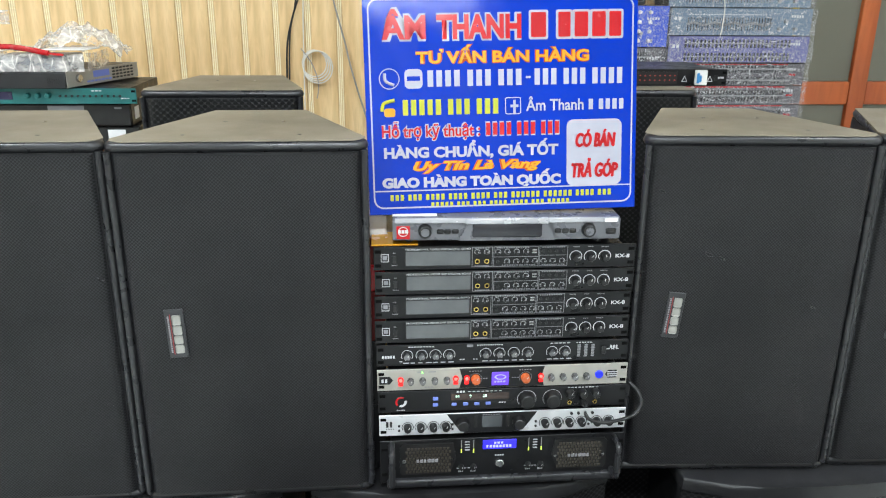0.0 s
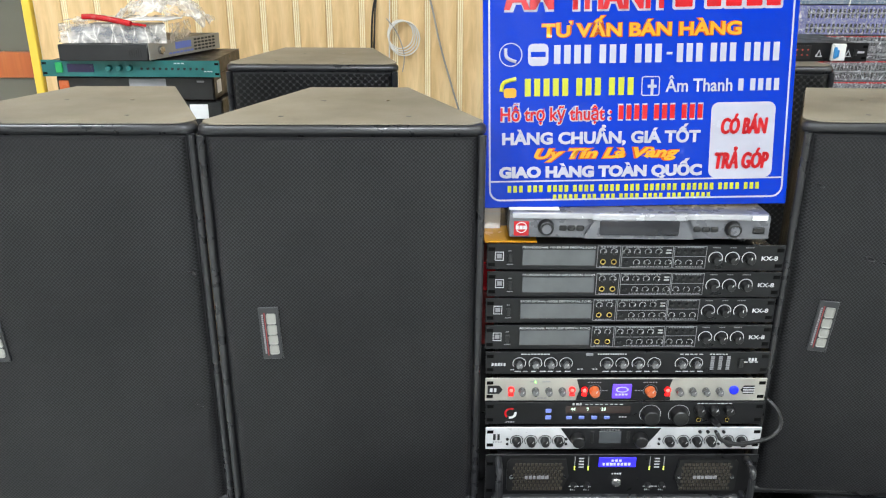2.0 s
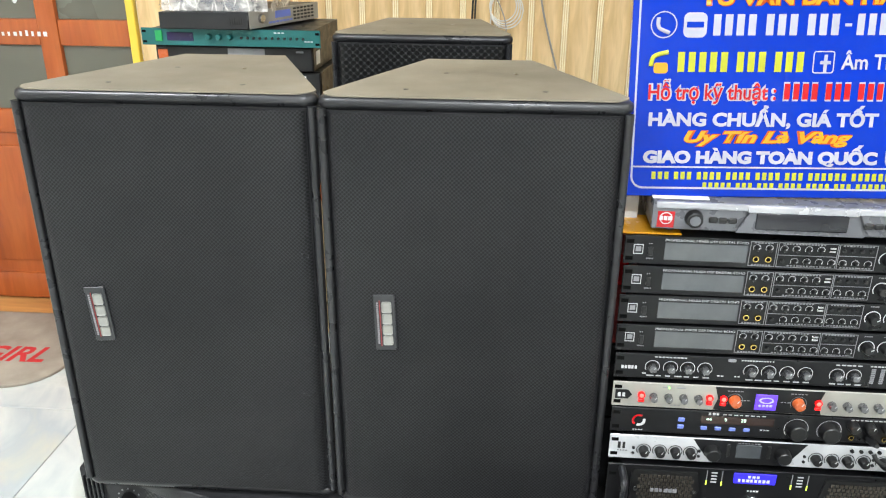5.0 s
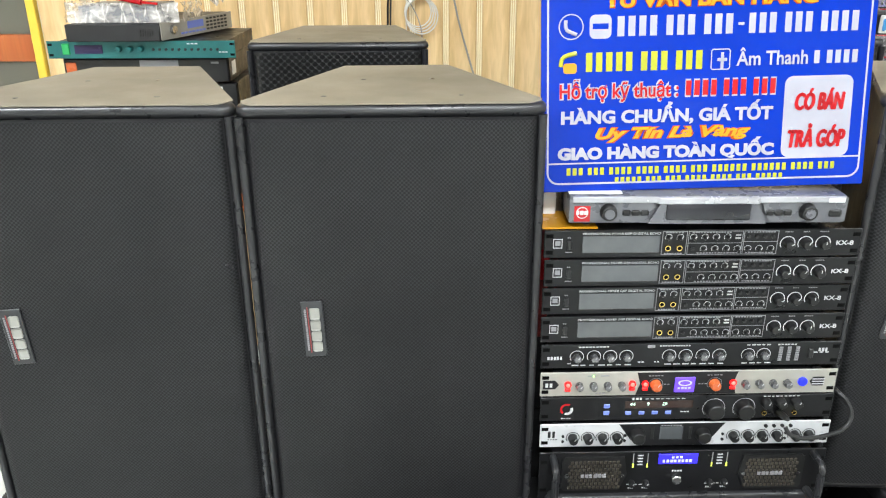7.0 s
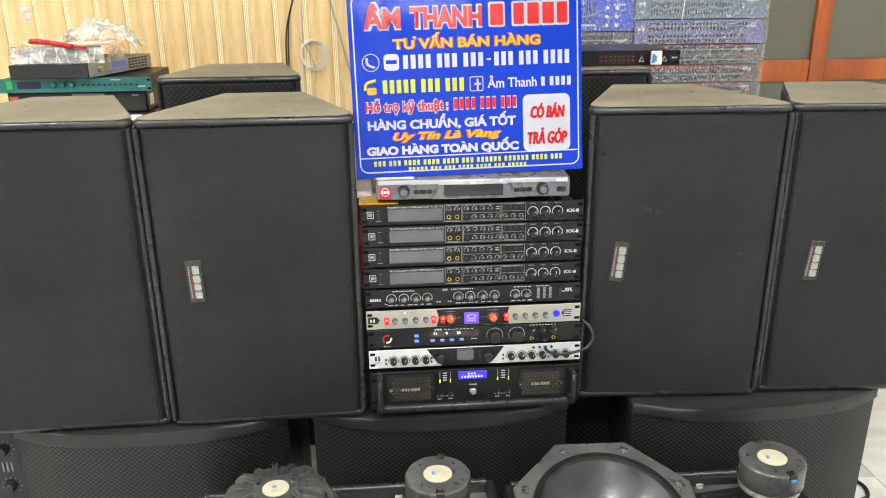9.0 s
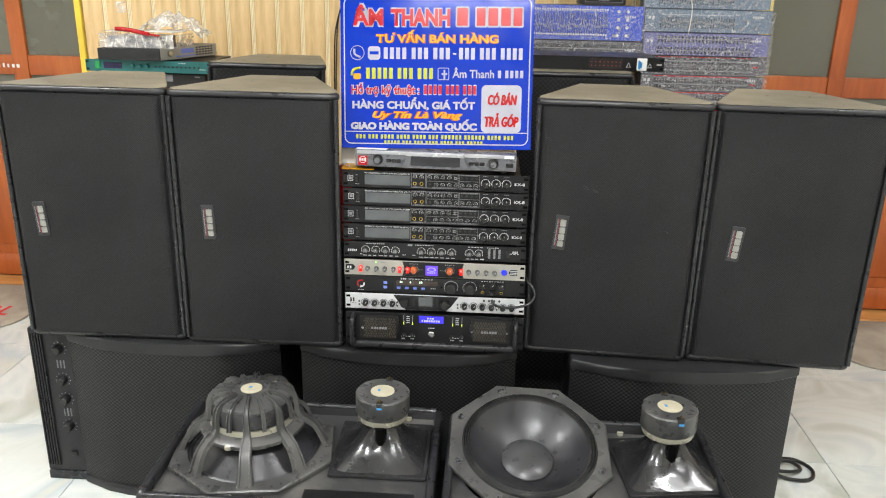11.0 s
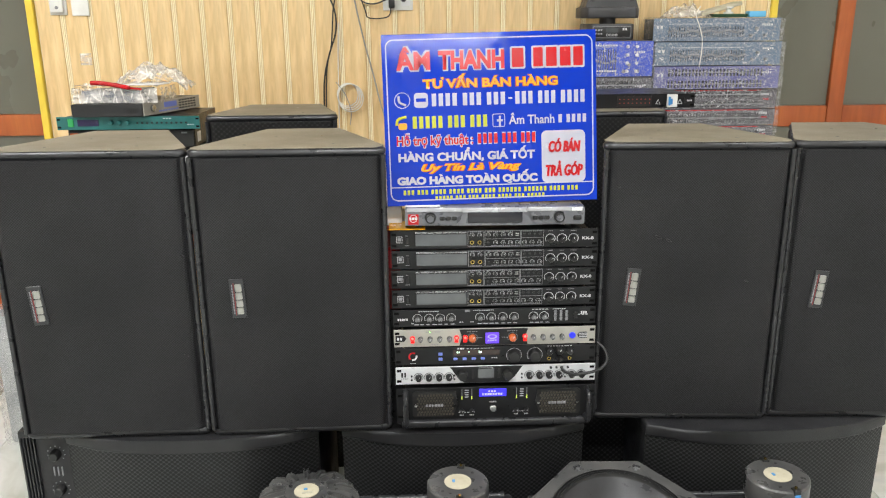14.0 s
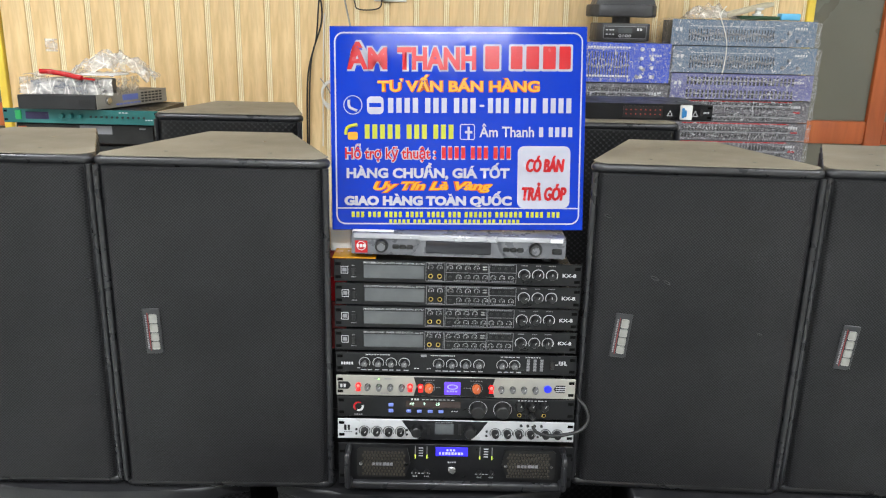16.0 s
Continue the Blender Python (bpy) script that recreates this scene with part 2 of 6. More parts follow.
def tube(bm, points, r, seg=8, smooth_steps=5):
    """A round cord through the points."""
    p = [Vector(q) for q in points]
    path = []
    for i in range(len(p) - 1):
        a, b, c, d = p[max(i - 1, 0)], p[i], p[i + 1], p[min(i + 2, len(p) - 1)]
        for k in range(smooth_steps):
            t = k / smooth_steps
            path.append(0.5 * (2 * b + (c - a) * t + (2 * a - 5 * b + 4 * c - d) * t * t + (3 * b - a - 3 * c + d) * t ** 3))
    path.append(p[-1])
    rings, up = [], Vector((0.13, 0.21, 0.97))
    for i, q in enumerate(path):
        d = (path[min(i + 1, len(path) - 1)] - path[max(i - 1, 0)]).normalized()
        s = d.cross(up)
        if s.length < 0.05:
            s = d.cross(Vector((1, 0, 0)))
        s.normalize()
        u = s.cross(d).normalized()
        up = u
        rings.append([bm.verts.new(q + r * (math.cos(2 * math.pi * k / seg) * s + math.sin(2 * math.pi * k / seg) * u)) for k in range(seg)])
    for a, b in zip(rings, rings[1:]):
        for k in range(seg):
            bm.faces.new((a[k], a[(k + 1) % seg], b[(k + 1) % seg], b[k]))
    bm.faces.new(rings[0]), bm.faces.new(rings[-1][::-1])
    return bm


def part(name, bm, mat, parent=None, label="", soft=True):
    data = bpy.data.meshes.new(name)
    bmesh.ops.recalc_face_normals(bm, faces=bm.faces)
    bm.to_mesh(data)
    bm.free()
    data.materials.append(M[mat] if isinstance(mat, str) else mat)
    if soft:
        data.set_sharp_from_angle(angle=radians(35))
        data.polygons.foreach_set("use_smooth", [True] * len(data.polygons))
    ob = new(name, data)
    ob.parent = parent
    return tagged(ob, label)


def thing(name, m, label, category, group="", kind=""):
    ob = new(name)
    ob.empty_display_size = 0.05
    ob.matrix_basis = m
    return tagged(ob, label, category, group, kind)


def B():
    return bmesh.new()


FACE = pose(0, 0, 0, 90)  # turns a z axis towards -y


def lettering(text, x, z, size, mat, parent, y=-0.002, width=0.0, name="lettering", thick=0.0, shear=0.0, align="LEFT", bold=0.0, m=None):
    """Words as a flat mesh on a plane that faces -y; width: the length to which they are fitted."""
    c = bpy.data.curves.new("words", "FONT")
    c.body, c.size, c.align_x, c.extrude, c.shear, c.offset = text, size, align, thick, shear, bold
    c.resolution_u = 3
    tmp = bpy.data.objects.new("words", c)
    data = bpy.data.meshes.new_from_object(tmp)
    bpy.data.objects.remove(tmp)
    xs = [v.co.x for v in data.vertices]
    k = width / (max(xs) - min(xs)) if width else 1.0
    shift = {"LEFT": min(xs), "CENTER": (max(xs) + min(xs)) / 2}[align]
    data.transform((m or Matrix()) @ pose(x, y, z, 90) @ Matrix.Diagonal((k, 1, 1, 1)) @ pose(-shift, 0, 0))
    data.materials.append(M[mat])
    ob = new(name, data)
    ob.parent = parent
    return ob


# ---- room ----
def structure(name, bm, mat, label, category, soft=False):
    return tagged(part(name, bm, mat, None, "", soft), label, category, "", "structure")


PANEL_X0, PANEL_X1 = -1.412, 1.53
structure("floor", box(B(), ROOM_X0, ROOM_X1, ROOM_Y0, 3.3, -0.1, -0.004), "grey_print", "grey cement bed under pale glossy floor tiles", "floor")
structure("ceiling", box(B(), ROOM_X0 - 0.1, ROOM_X1 + 0.1, ROOM_Y0 - 0.1, 3.4, ROOM_H, ROOM_H + 0.1), "ceiling", "plain white ceiling of the shop room", "ceiling")
structure("wall_west", box(B(), ROOM_X0 - 0.12, ROOM_X0, ROOM_Y0, 3.3, -0.1, ROOM_H), "plaster", "pale painted side wall of the shop", "wall")
structure("wall_east", box(B(), ROOM_X1, ROOM_X1 + 0.12, ROOM_Y0, 3.3, -0.1, ROOM_H), "plaster", "pale painted side wall of the shop", "wall")
bm = B()
for x0, x1, z0, z1 in ((ROOM_X0, ENTRY_X0, -0.1, ROOM_H), (ENTRY_X0, ENTRY_X1, 2.65, ROOM_H), (ENTRY_X1, 1.6, -0.1, ROOM_H), (2.3, ROOM_X1, -0.1, ROOM_H), (1.6, 2.3, -0.1, 1.2), (1.6, 2.3, 2.3, ROOM_H)):
    box(bm, x0, x1, ROOM_Y0 - 0.15, ROOM_Y0, z0, z1)
structure("wall_south", bm, "plaster", "pale front wall with the open shop entrance and a window", "wall")

# ---- back wall: printed panels between two glazed doors ----
bm = box(B(), PANEL_X0, PANEL_X1, WALL_Y + 0.012, 3.3, -0.1, ROOM_H)
wall_north = structure("wall_north", bm, "plaster", "wall section clad in light wood-print plastic panels", "wall")
STEP = 0.108
def wall_board():
    bm = box(B(), 0.0005, STEP - 0.0205, 0, 0.012, 0, ROOM_H, 0.002, 1)
    return bm
board_data = None
x = PANEL_X0 + 0.02
while x + STEP < PANEL_X1 + 0.05:
    if board_data is None:
        ob = part("panel", wall_board(), "wall_panel", wall_north)
        bm = box(B(), STEP - 0.0205, STEP + 0.0005, 0.004, 0.012, 0, ROOM_H)
        groove = part("panel_groove", bm, "wall_panel", wall_north)
        groove_data = groove.data
        groove.location = (x, WALL_Y, 0)
        bm = B()
        for k in range(3):
            box(bm, STEP - 0.0185 + k * 0.0065, STEP - 0.0145 + k * 0.0065, 0.001, 0.012, 0, ROOM_H, 0.001, 1)
        bead = part("panel_bead", bm, "wall_stripe", wall_north)
        board_data, bead_data = ob.data, bead.data
        ob.location = bead.location = (x, WALL_Y, 0)
    else:
        for nm, data in (("panel", board_data), ("panel_groove", groove_data), ("panel_bead", bead_data)):
            ob = new(nm, data)
            ob.parent, ob.location = wall_north, (x, WALL_Y, 0)
    x += STEP
for nm, xx in (("trim_1", PANEL_X0), ("trim_2", PANEL_X1)):
    structure(nm, box(B(), xx - 0.014, xx + 0.014, WALL_Y - 0.012, WALL_Y + 0.07, 0, ROOM_H, 0.003, 1), "yellow_trim", "yellow plastic edge strip beside the wall panels", "trim")

# tinted doors
def glazed_door(name, x0, x1, stiles, label):
    """A wooden door front with glass lights: stiles are (left, right) pairs of the uprights."""
    d = thing(name, Matrix(), label, "door", "", "structure")
    y0, y1 = DOOR_Y, DOOR_Y + 0.05
    bm = B()
    for a, b in stiles:
        box(bm, a, b, y0, y1, 0.02, 2.3, 0.006, 2)
    part("stile", bm, "door_wood", d)
    rails = ((0.02, 0.13), (0.705, 0.795), (1.027, 1.118), (2.2, 2.3))
    for z0, z1 in rails:
        bm = B()
        for (a, b), (c, e) in zip(stiles, stiles[1:]):
            box(bm, b, c, y0 + 0.003, y1 - 0.003, z0, z1, 0.006, 2)
        part("rail", bm, "door_wood", d)
    for (a, b), (c, e) in zip(stiles, stiles[1:]):
        part("bottom_panel", box(box(B(), b, c, y0 + 0.016, y1 - 0.01, 0.12, 0.715), b + 0.05, c - 0.05, y0 + 0.006, y1 - 0.01, 0.18, 0.655, 0.012, 2), "door_wood", d)
        part("pane", box(B(), b, c, y0 + 0.02, y1 - 0.02, 0.79, 1.03), "frosted", d, "frosted grey-green glass pane")
        part("pane", box(B(), b, c, y0 + 0.02, y1 - 0.02, 1.11, 2.21), "frosted", d, "frosted grey-green glass pane")
    return d


glazed_door("door_1", -3.3, -1.42, ((-3.3, -3.2), (-2.45, -2.36), (-1.835, -1.762), (-1.442, -1.42)), "red-brown varnished wooden door with frosted glass panes")
glazed_door("door_2", 1.53, 3.3, ((1.53, 1.542), (1.885, 1.955), (2.5, 2.6), (3.2, 3.3)), "red-brown varnished wooden door with frosted glass panes")
for nm, x0, x1 in (("wall_north_left", ROOM_X0, PANEL_X0 - 0.02), ("wall_north_right", PANEL_X1 + 0.02, ROOM_X1)):
    structure(nm, box(B(), x0, x1, DOOR_Y + 0.06, 3.3, -0.1, ROOM_H), "plaster", "plain wall behind the wooden door", "wall")

# ---- speakers ----
def rounded_plan(w, d, back, r, grow=0.0):
    """Trapezium plan, front edge at y = 0, with rounded front corners."""
    w2, b2 = w / 2 + grow, back / 2 + grow
    pts = []
    for sx, a0 in ((-1, 180), (1, 270)):
        for k in range(5):
            a = radians(a0 + k * 22.5)
            pts.append((sx * (w2 - r) + r * math.cos(a), -grow + r + r * math.sin(a)))
    pts += [(b2, d + grow), (-b2, d + grow)]
    return pts


def badge(parent, x, z, tilt=0.0):
    b = part("badge", box(B(), -0.0165, 0.0165, -0.003, 0, -0.047, 0.047, 0.0008, 1), "badge_plate", parent, "small dark grey name plate with pale marks")
    b.location = (x, -0.0085, z)
    b.rotation_euler = (0, radians(tilt), 0)
    for z0, z1 in ((0.0175, 0.036), (-0.0015, 0.0155), (-0.0195, -0.0035), (-0.0375, -0.0215)):  # pale blocks, read downwards
        part("letter_block", box(B(), -0.004, 0.0112, -0.0036, -0.003, z0, z1, 0.0025, 2), "badge_print", b)
    part("stripe", box(B(), -0.0078, -0.0063, -0.0036, -0.003, -0.04, 0.038), "badge_red", b)
    bm = B()
    for k in range(20):
        box(bm, -0.0122, -0.0094, -0.0035, -0.003, 0.0345 - k * 0.0036 - 0.0024, 0.0345 - k * 0.0036)
    part("small_print", bm, "grey_print", b)


def speaker(m, w, h, d, back, label, group, badge_x=None, badge_z=0.34, tilt=0.0, front="grille", dents=()):
    s = thing("loudspeaker", m, label, "loudspeaker", group)
    cap = 0.021
    part("cabinet", prism(B(), rounded_plan(w - 0.016, d, back, 0.02), cap - 0.002, h - cap + 0.002), "cab", s)
    part("top_cap", prism(B(), rounded_plan(w, d, back, 0.022, 0.0), h - cap, h, 0.010, 3, True), "rubber", s, "black top board with rounded edge")
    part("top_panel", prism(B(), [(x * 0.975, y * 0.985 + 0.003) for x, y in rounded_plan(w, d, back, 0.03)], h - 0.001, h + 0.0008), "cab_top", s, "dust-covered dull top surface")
    part("bottom_cap", prism(B(), rounded_plan(w, d, back, 0.022, 0.0), 0, cap, 0.010, 3, True), "rubber", s)
    # grille: a shallow tray with rounded sides
    g = B()
    half = w / 2 - 0.0185
    prof = [(-half - 0.004, 0.012), (-half, 0.0), (-half + 0.006, -0.006), (-half + 0.016, -0.0085), (half - 0.016, -0.0085), (half - 0.006, -0.006), (half, 0.0), (half + 0.004, 0.012)]
    lo, hi = [g.verts.new((x, y, cap)) for x, y in prof], [g.verts.new((x, y, h - cap)) for x, y in prof]
    for i in range(len(prof) - 1):
        g.faces.new((lo[i], lo[i + 1], hi[i + 1], hi[i]))
    part("grille", g, front, s, "fine perforated black steel grille")
    for sx in (-1, 1):
        bm = B()
        cyl(bm, 0.0065, cap - 0.004, h - cap + 0.004, 12, pose(sx * (w / 2 - 0.0075), 0.004, 0))
        part("edge_strip", bm, "rubber", s)
    for x, y in ((-0.1, 0.06), (0.1, 0.06), (-0.05, 0.2), (0.06, 0.2)):
        part("screw", cyl(B(), 0.0042, h - 0.002, h + 0.0011, 10, pose(x * w / 0.44, y, 0)), "dark_steel" if x > 0 and y > 0.1 else "knob", s)
    for x, z, r in dents:
        part("dent", lathe(B(), [(0, -0.002), (r * 0.6, -0.0005), (r, 0.0016), (r * 1.3, 0.0)], 14, pose(x, -0.0082, z, 0, 25, 0) @ FACE @ Matrix.Diagonal((1.6, 0.55, 1, 1))), "cab", s, "small dent in the grille")
    if badge_x is not None:
        badge(s, badge_x, badge_z, tilt)
    return s


SUB_TOP = 0.512
SPK = "black trapezoid full-range speakers on the subwoofers"
TXT = "black trapezoid loudspeaker with steel grille standing on subwoofers"
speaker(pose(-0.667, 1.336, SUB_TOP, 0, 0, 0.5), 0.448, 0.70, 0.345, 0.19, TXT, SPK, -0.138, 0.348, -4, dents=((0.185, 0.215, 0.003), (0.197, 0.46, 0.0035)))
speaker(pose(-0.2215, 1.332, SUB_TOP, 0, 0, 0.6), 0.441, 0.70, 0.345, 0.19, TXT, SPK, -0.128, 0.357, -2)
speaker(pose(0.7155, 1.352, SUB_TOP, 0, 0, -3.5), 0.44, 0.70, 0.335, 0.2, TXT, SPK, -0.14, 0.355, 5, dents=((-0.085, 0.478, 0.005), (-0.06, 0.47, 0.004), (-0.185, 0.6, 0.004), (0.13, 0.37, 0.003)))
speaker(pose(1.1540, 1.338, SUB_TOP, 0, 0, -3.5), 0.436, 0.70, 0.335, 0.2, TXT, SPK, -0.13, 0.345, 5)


# ---- subwoofers ----
def sub_plan(w, d, bulge=0.03, chamfer=0.09, depth=0.04):
    pts = [(-w / 2, depth)]
    for k in range(9):
        u = -1 + k / 4
        pts.append((u * (w / 2 - chamfer), -bulge * (1 - u * u) * 0.6))
    return pts + [(w / 2, depth), (w / 2, d), (-w / 2, d)]


def subwoofer(m, w, d, label, side_panel=False, front="sub_grille"):
    s = thing("subwoofer", m, label, "subwoofer", "subwoofers on the floor")
    h = SUB_TOP
    plan = sub_plan(w, d)
    grown = [(x * 1.004, y - 0.006 if y < d - 0.1 else y) for x, y in plan]
    part("cabinet", prism(B(), [(x * 0.985, y + 0.012) if y < d - 0.1 else (x * 0.985, y - 0.004) for x, y in plan], 0.02, h - 0.02), "cab", s)
    part("top_lip", prism(B(), grown, h - 0.034, h, 0.008, 3, True), "cab", s, "smooth black top board with chamfered front corners")
    part("bottom_lip", prism(B(), grown, 0, 0.03, 0.008, 3, True), "cab", s)
    g = B()
    front_pts = plan[:-2]
    lo, hi = [g.verts.new((x, y, 0.03)) for x, y in front_pts], [g.verts.new((x, y, h - 0.034)) for x, y in front_pts]
    for i in range(len(front_pts) - 1):
        g.faces.new((lo[i], lo[i + 1], hi[i + 1], hi[i]))
    part("grille", g, front, s, "black steel grille with slotted holes")
    if side_panel:
        x0 = -w / 2 - 0.125
        amp = part("amplifier_panel", box(B(), x0, -w / 2 + 0.005, 0.05, d - 0.05, 0.03, h - 0.004, 0.004, 2), "cab", s, "black amplifier panel with knobs")
        for k in range(5):
            part("fin", box(B(), x0 + 0.006 + k * 0.008, x0 + 0.010 + k * 0.008, 0.043, 0.052, 0.05, h - 0.02, 0.001, 1), "rubber", amp)
        for z in (0.445, 0.345, 0.28, 0.19):
            knob = part("knob", lathe(B(), [(0, 0.02), (0.010, 0.02), (0.013, 0.016), (0.014, 0), (0, 0)], 18, pose(x0 + 0.088, 0.05, z) @ FACE), "knob", amp)
            bm = B()
            for k in range(9):
                a = radians(-40 + k * 32.5)
                box(bm, x0 + 0.088 + 0.021 * math.cos(a) - 0.0012, x0 + 0.088 + 0.021 * math.cos(a) + 0.0012, 0.0488, 0.05, z + 0.021 * math.sin(a) - 0.0012, z + 0.021 * math.sin(a) + 0.0012)
            part("scale_marks", bm, "grey_print", amp)
        for z in (0.395, 0.235):
            for k in range(3):
                part("slider", box(B(), x0 + 0.076 + k * 0.01, x0 + 0.079 + k * 0.01, 0.0475, 0.051, z - 0.012, z + 0.014, 0.0008, 1), "grey_print", amp)
        part("switch", box(B(), x0 + 0.08, x0 + 0.1, 0.044, 0.051, 0.085, 0.1, 0.003, 2), "knob", amp)
        part("foot_rail", box(B(), x0, -w / 2 + 0.005, 0.046, d - 0.05, 0, 0.03, 0.003, 1), "rubber", amp)
    return s


subwoofer(pose(-0.5, 1.335, 0), 0.62, 0.5, "black active subwoofer with knob panel on its side", True)
subwoofer(pose(0.175, 1.335, 0), 0.61, 0.5, "black subwoofer with slotted steel grille carrying the amplifier rack")
subwoofer(pose(0.94, 1.305, 0, 0, 0, 1.5), 0.62, 0.5, "black subwoofer with slotted steel grille on tiles")


# ---- amplifier rack ----
SHARED = {}


def shared(name, key, build, mat, parent, m, label=""):
    """A part whose mesh is built once for its key and then placed again."""
    if key not in SHARED:
        ob = part(name, build(), mat, parent, label)
        SHARED[key] = ob.data
    else:
        ob = tagged(new(name, SHARED[key]), label)
        ob.parent = parent
    ob.matrix_basis = m
    return ob


def knob_mesh(r, depth):
    return lathe(B(), [(0, depth), (r * 0.78, depth), (r * 0.9, depth * 0.9), (r, depth * 0.25), (r * 1.05, 0), (0, 0)], 20)


def ring_mesh(r0, r1, start=-215, sweep=250, n=20, t=0.0006):
    bm = B()
    prev = None
    for k in range(n + 1):
        a = radians(start + sweep * k / n)
        now = [bm.verts.new((r * math.cos(a), r * math.sin(a), t)) for r in (r0, r1)]
        if prev:
            bm.faces.new((prev[0], prev[1], now[1], now[0]))
        prev = now
    return bm


def knob(p, x, z, r, depth=0.011, mat="knob", scale=True, pointer=True, y=0.0, turn=-30):
    k = shared("knob", ("knob", r, depth, mat), lambda: knob_mesh(r, depth), mat, p, pose(x, y, z) @ FACE)
    if pointer:
        shared("pointer", ("pointer", r, depth), lambda: box(B(), -0.0006, 0.0006, r * 0.25, r * 0.85, depth - 0.0004, depth + 0.0005), "white_print", k, pose(0, 0, 0, 0, 0, turn))
    if scale:
        shared("scale_ring", ("ring", r), lambda: ring_mesh(r * 1.34, r * 1.52, -215 + 180, 250), "white_print", p, pose(x, y, z) @ FACE @ pose(0, 0, 0, 0, 0, 0))
    return k


def outline(bm, x0, x1, z0, z1, w=0.0007, y=-0.0008):
    for a, b, c, d in ((x0, x1, z0, z0 + w), (x0, x1, z1 - w, z1), (x0, x0 + w, z0 + w, z1 - w), (x1 - w, x1, z0 + w, z1 - w)):
        box(bm, a, b, y, 0, c, d)
    return bm


def bars(bm, x0, x1, z, h, n, y=-0.0007, gap=0.3, seed=1):
    """A run of plain bars in the place of small print."""
    rnd = random.Random(seed)
    step = (x1 - x0) / n
    for k in range(n):
        w = step * (1 - gap) * rnd.uniform(0.75, 1.1)
        box(bm, x0 + k * step, x0 + k * step + w, y, 0, z, z + h)
    return bm


W19 = 0.4826


def rack_unit(name, label, m, h, face, category, depth=0.26, group=""):
    u = thing(name, m, label, category, group)
    part("faceplate", box(B(), 0, W19, 0, 0.003, 0, h, 0.0008, 1), face, u)
    part("chassis", box(B(), 0.022, W19 - 0.022, 0.003, depth, 0.002, h - 0.002, 0.001, 1), "black_metal", u)
    for x in (0.008, W19 - 0.008):
        for z in (h * 0.2, h * 0.8) if h > 0.03 else (h / 2,):
            shared("rack_slot", "slot", lambda: box(B(), -0.0055, 0.0055, -0.0006, 0.0, -0.003, 0.003, 0.0, 1), "black_slot", u, pose(x, 0, z))
    return u


def jack(p, x, z, r=0.004):
    j = shared("jack", ("jack", r), lambda: lathe(B(), [(r, 0), (r, 0.003), (r * 0.68, 0.003), (r * 0.62, 0.0005)], 18), "gold", p, pose(x, 0, z) @ FACE)
    shared("jack_hole", ("jack hole", r), lambda: cyl(B(), r * 0.68, 0.0004, 0.0024, 14), "black_slot", j, Matrix())
    return j


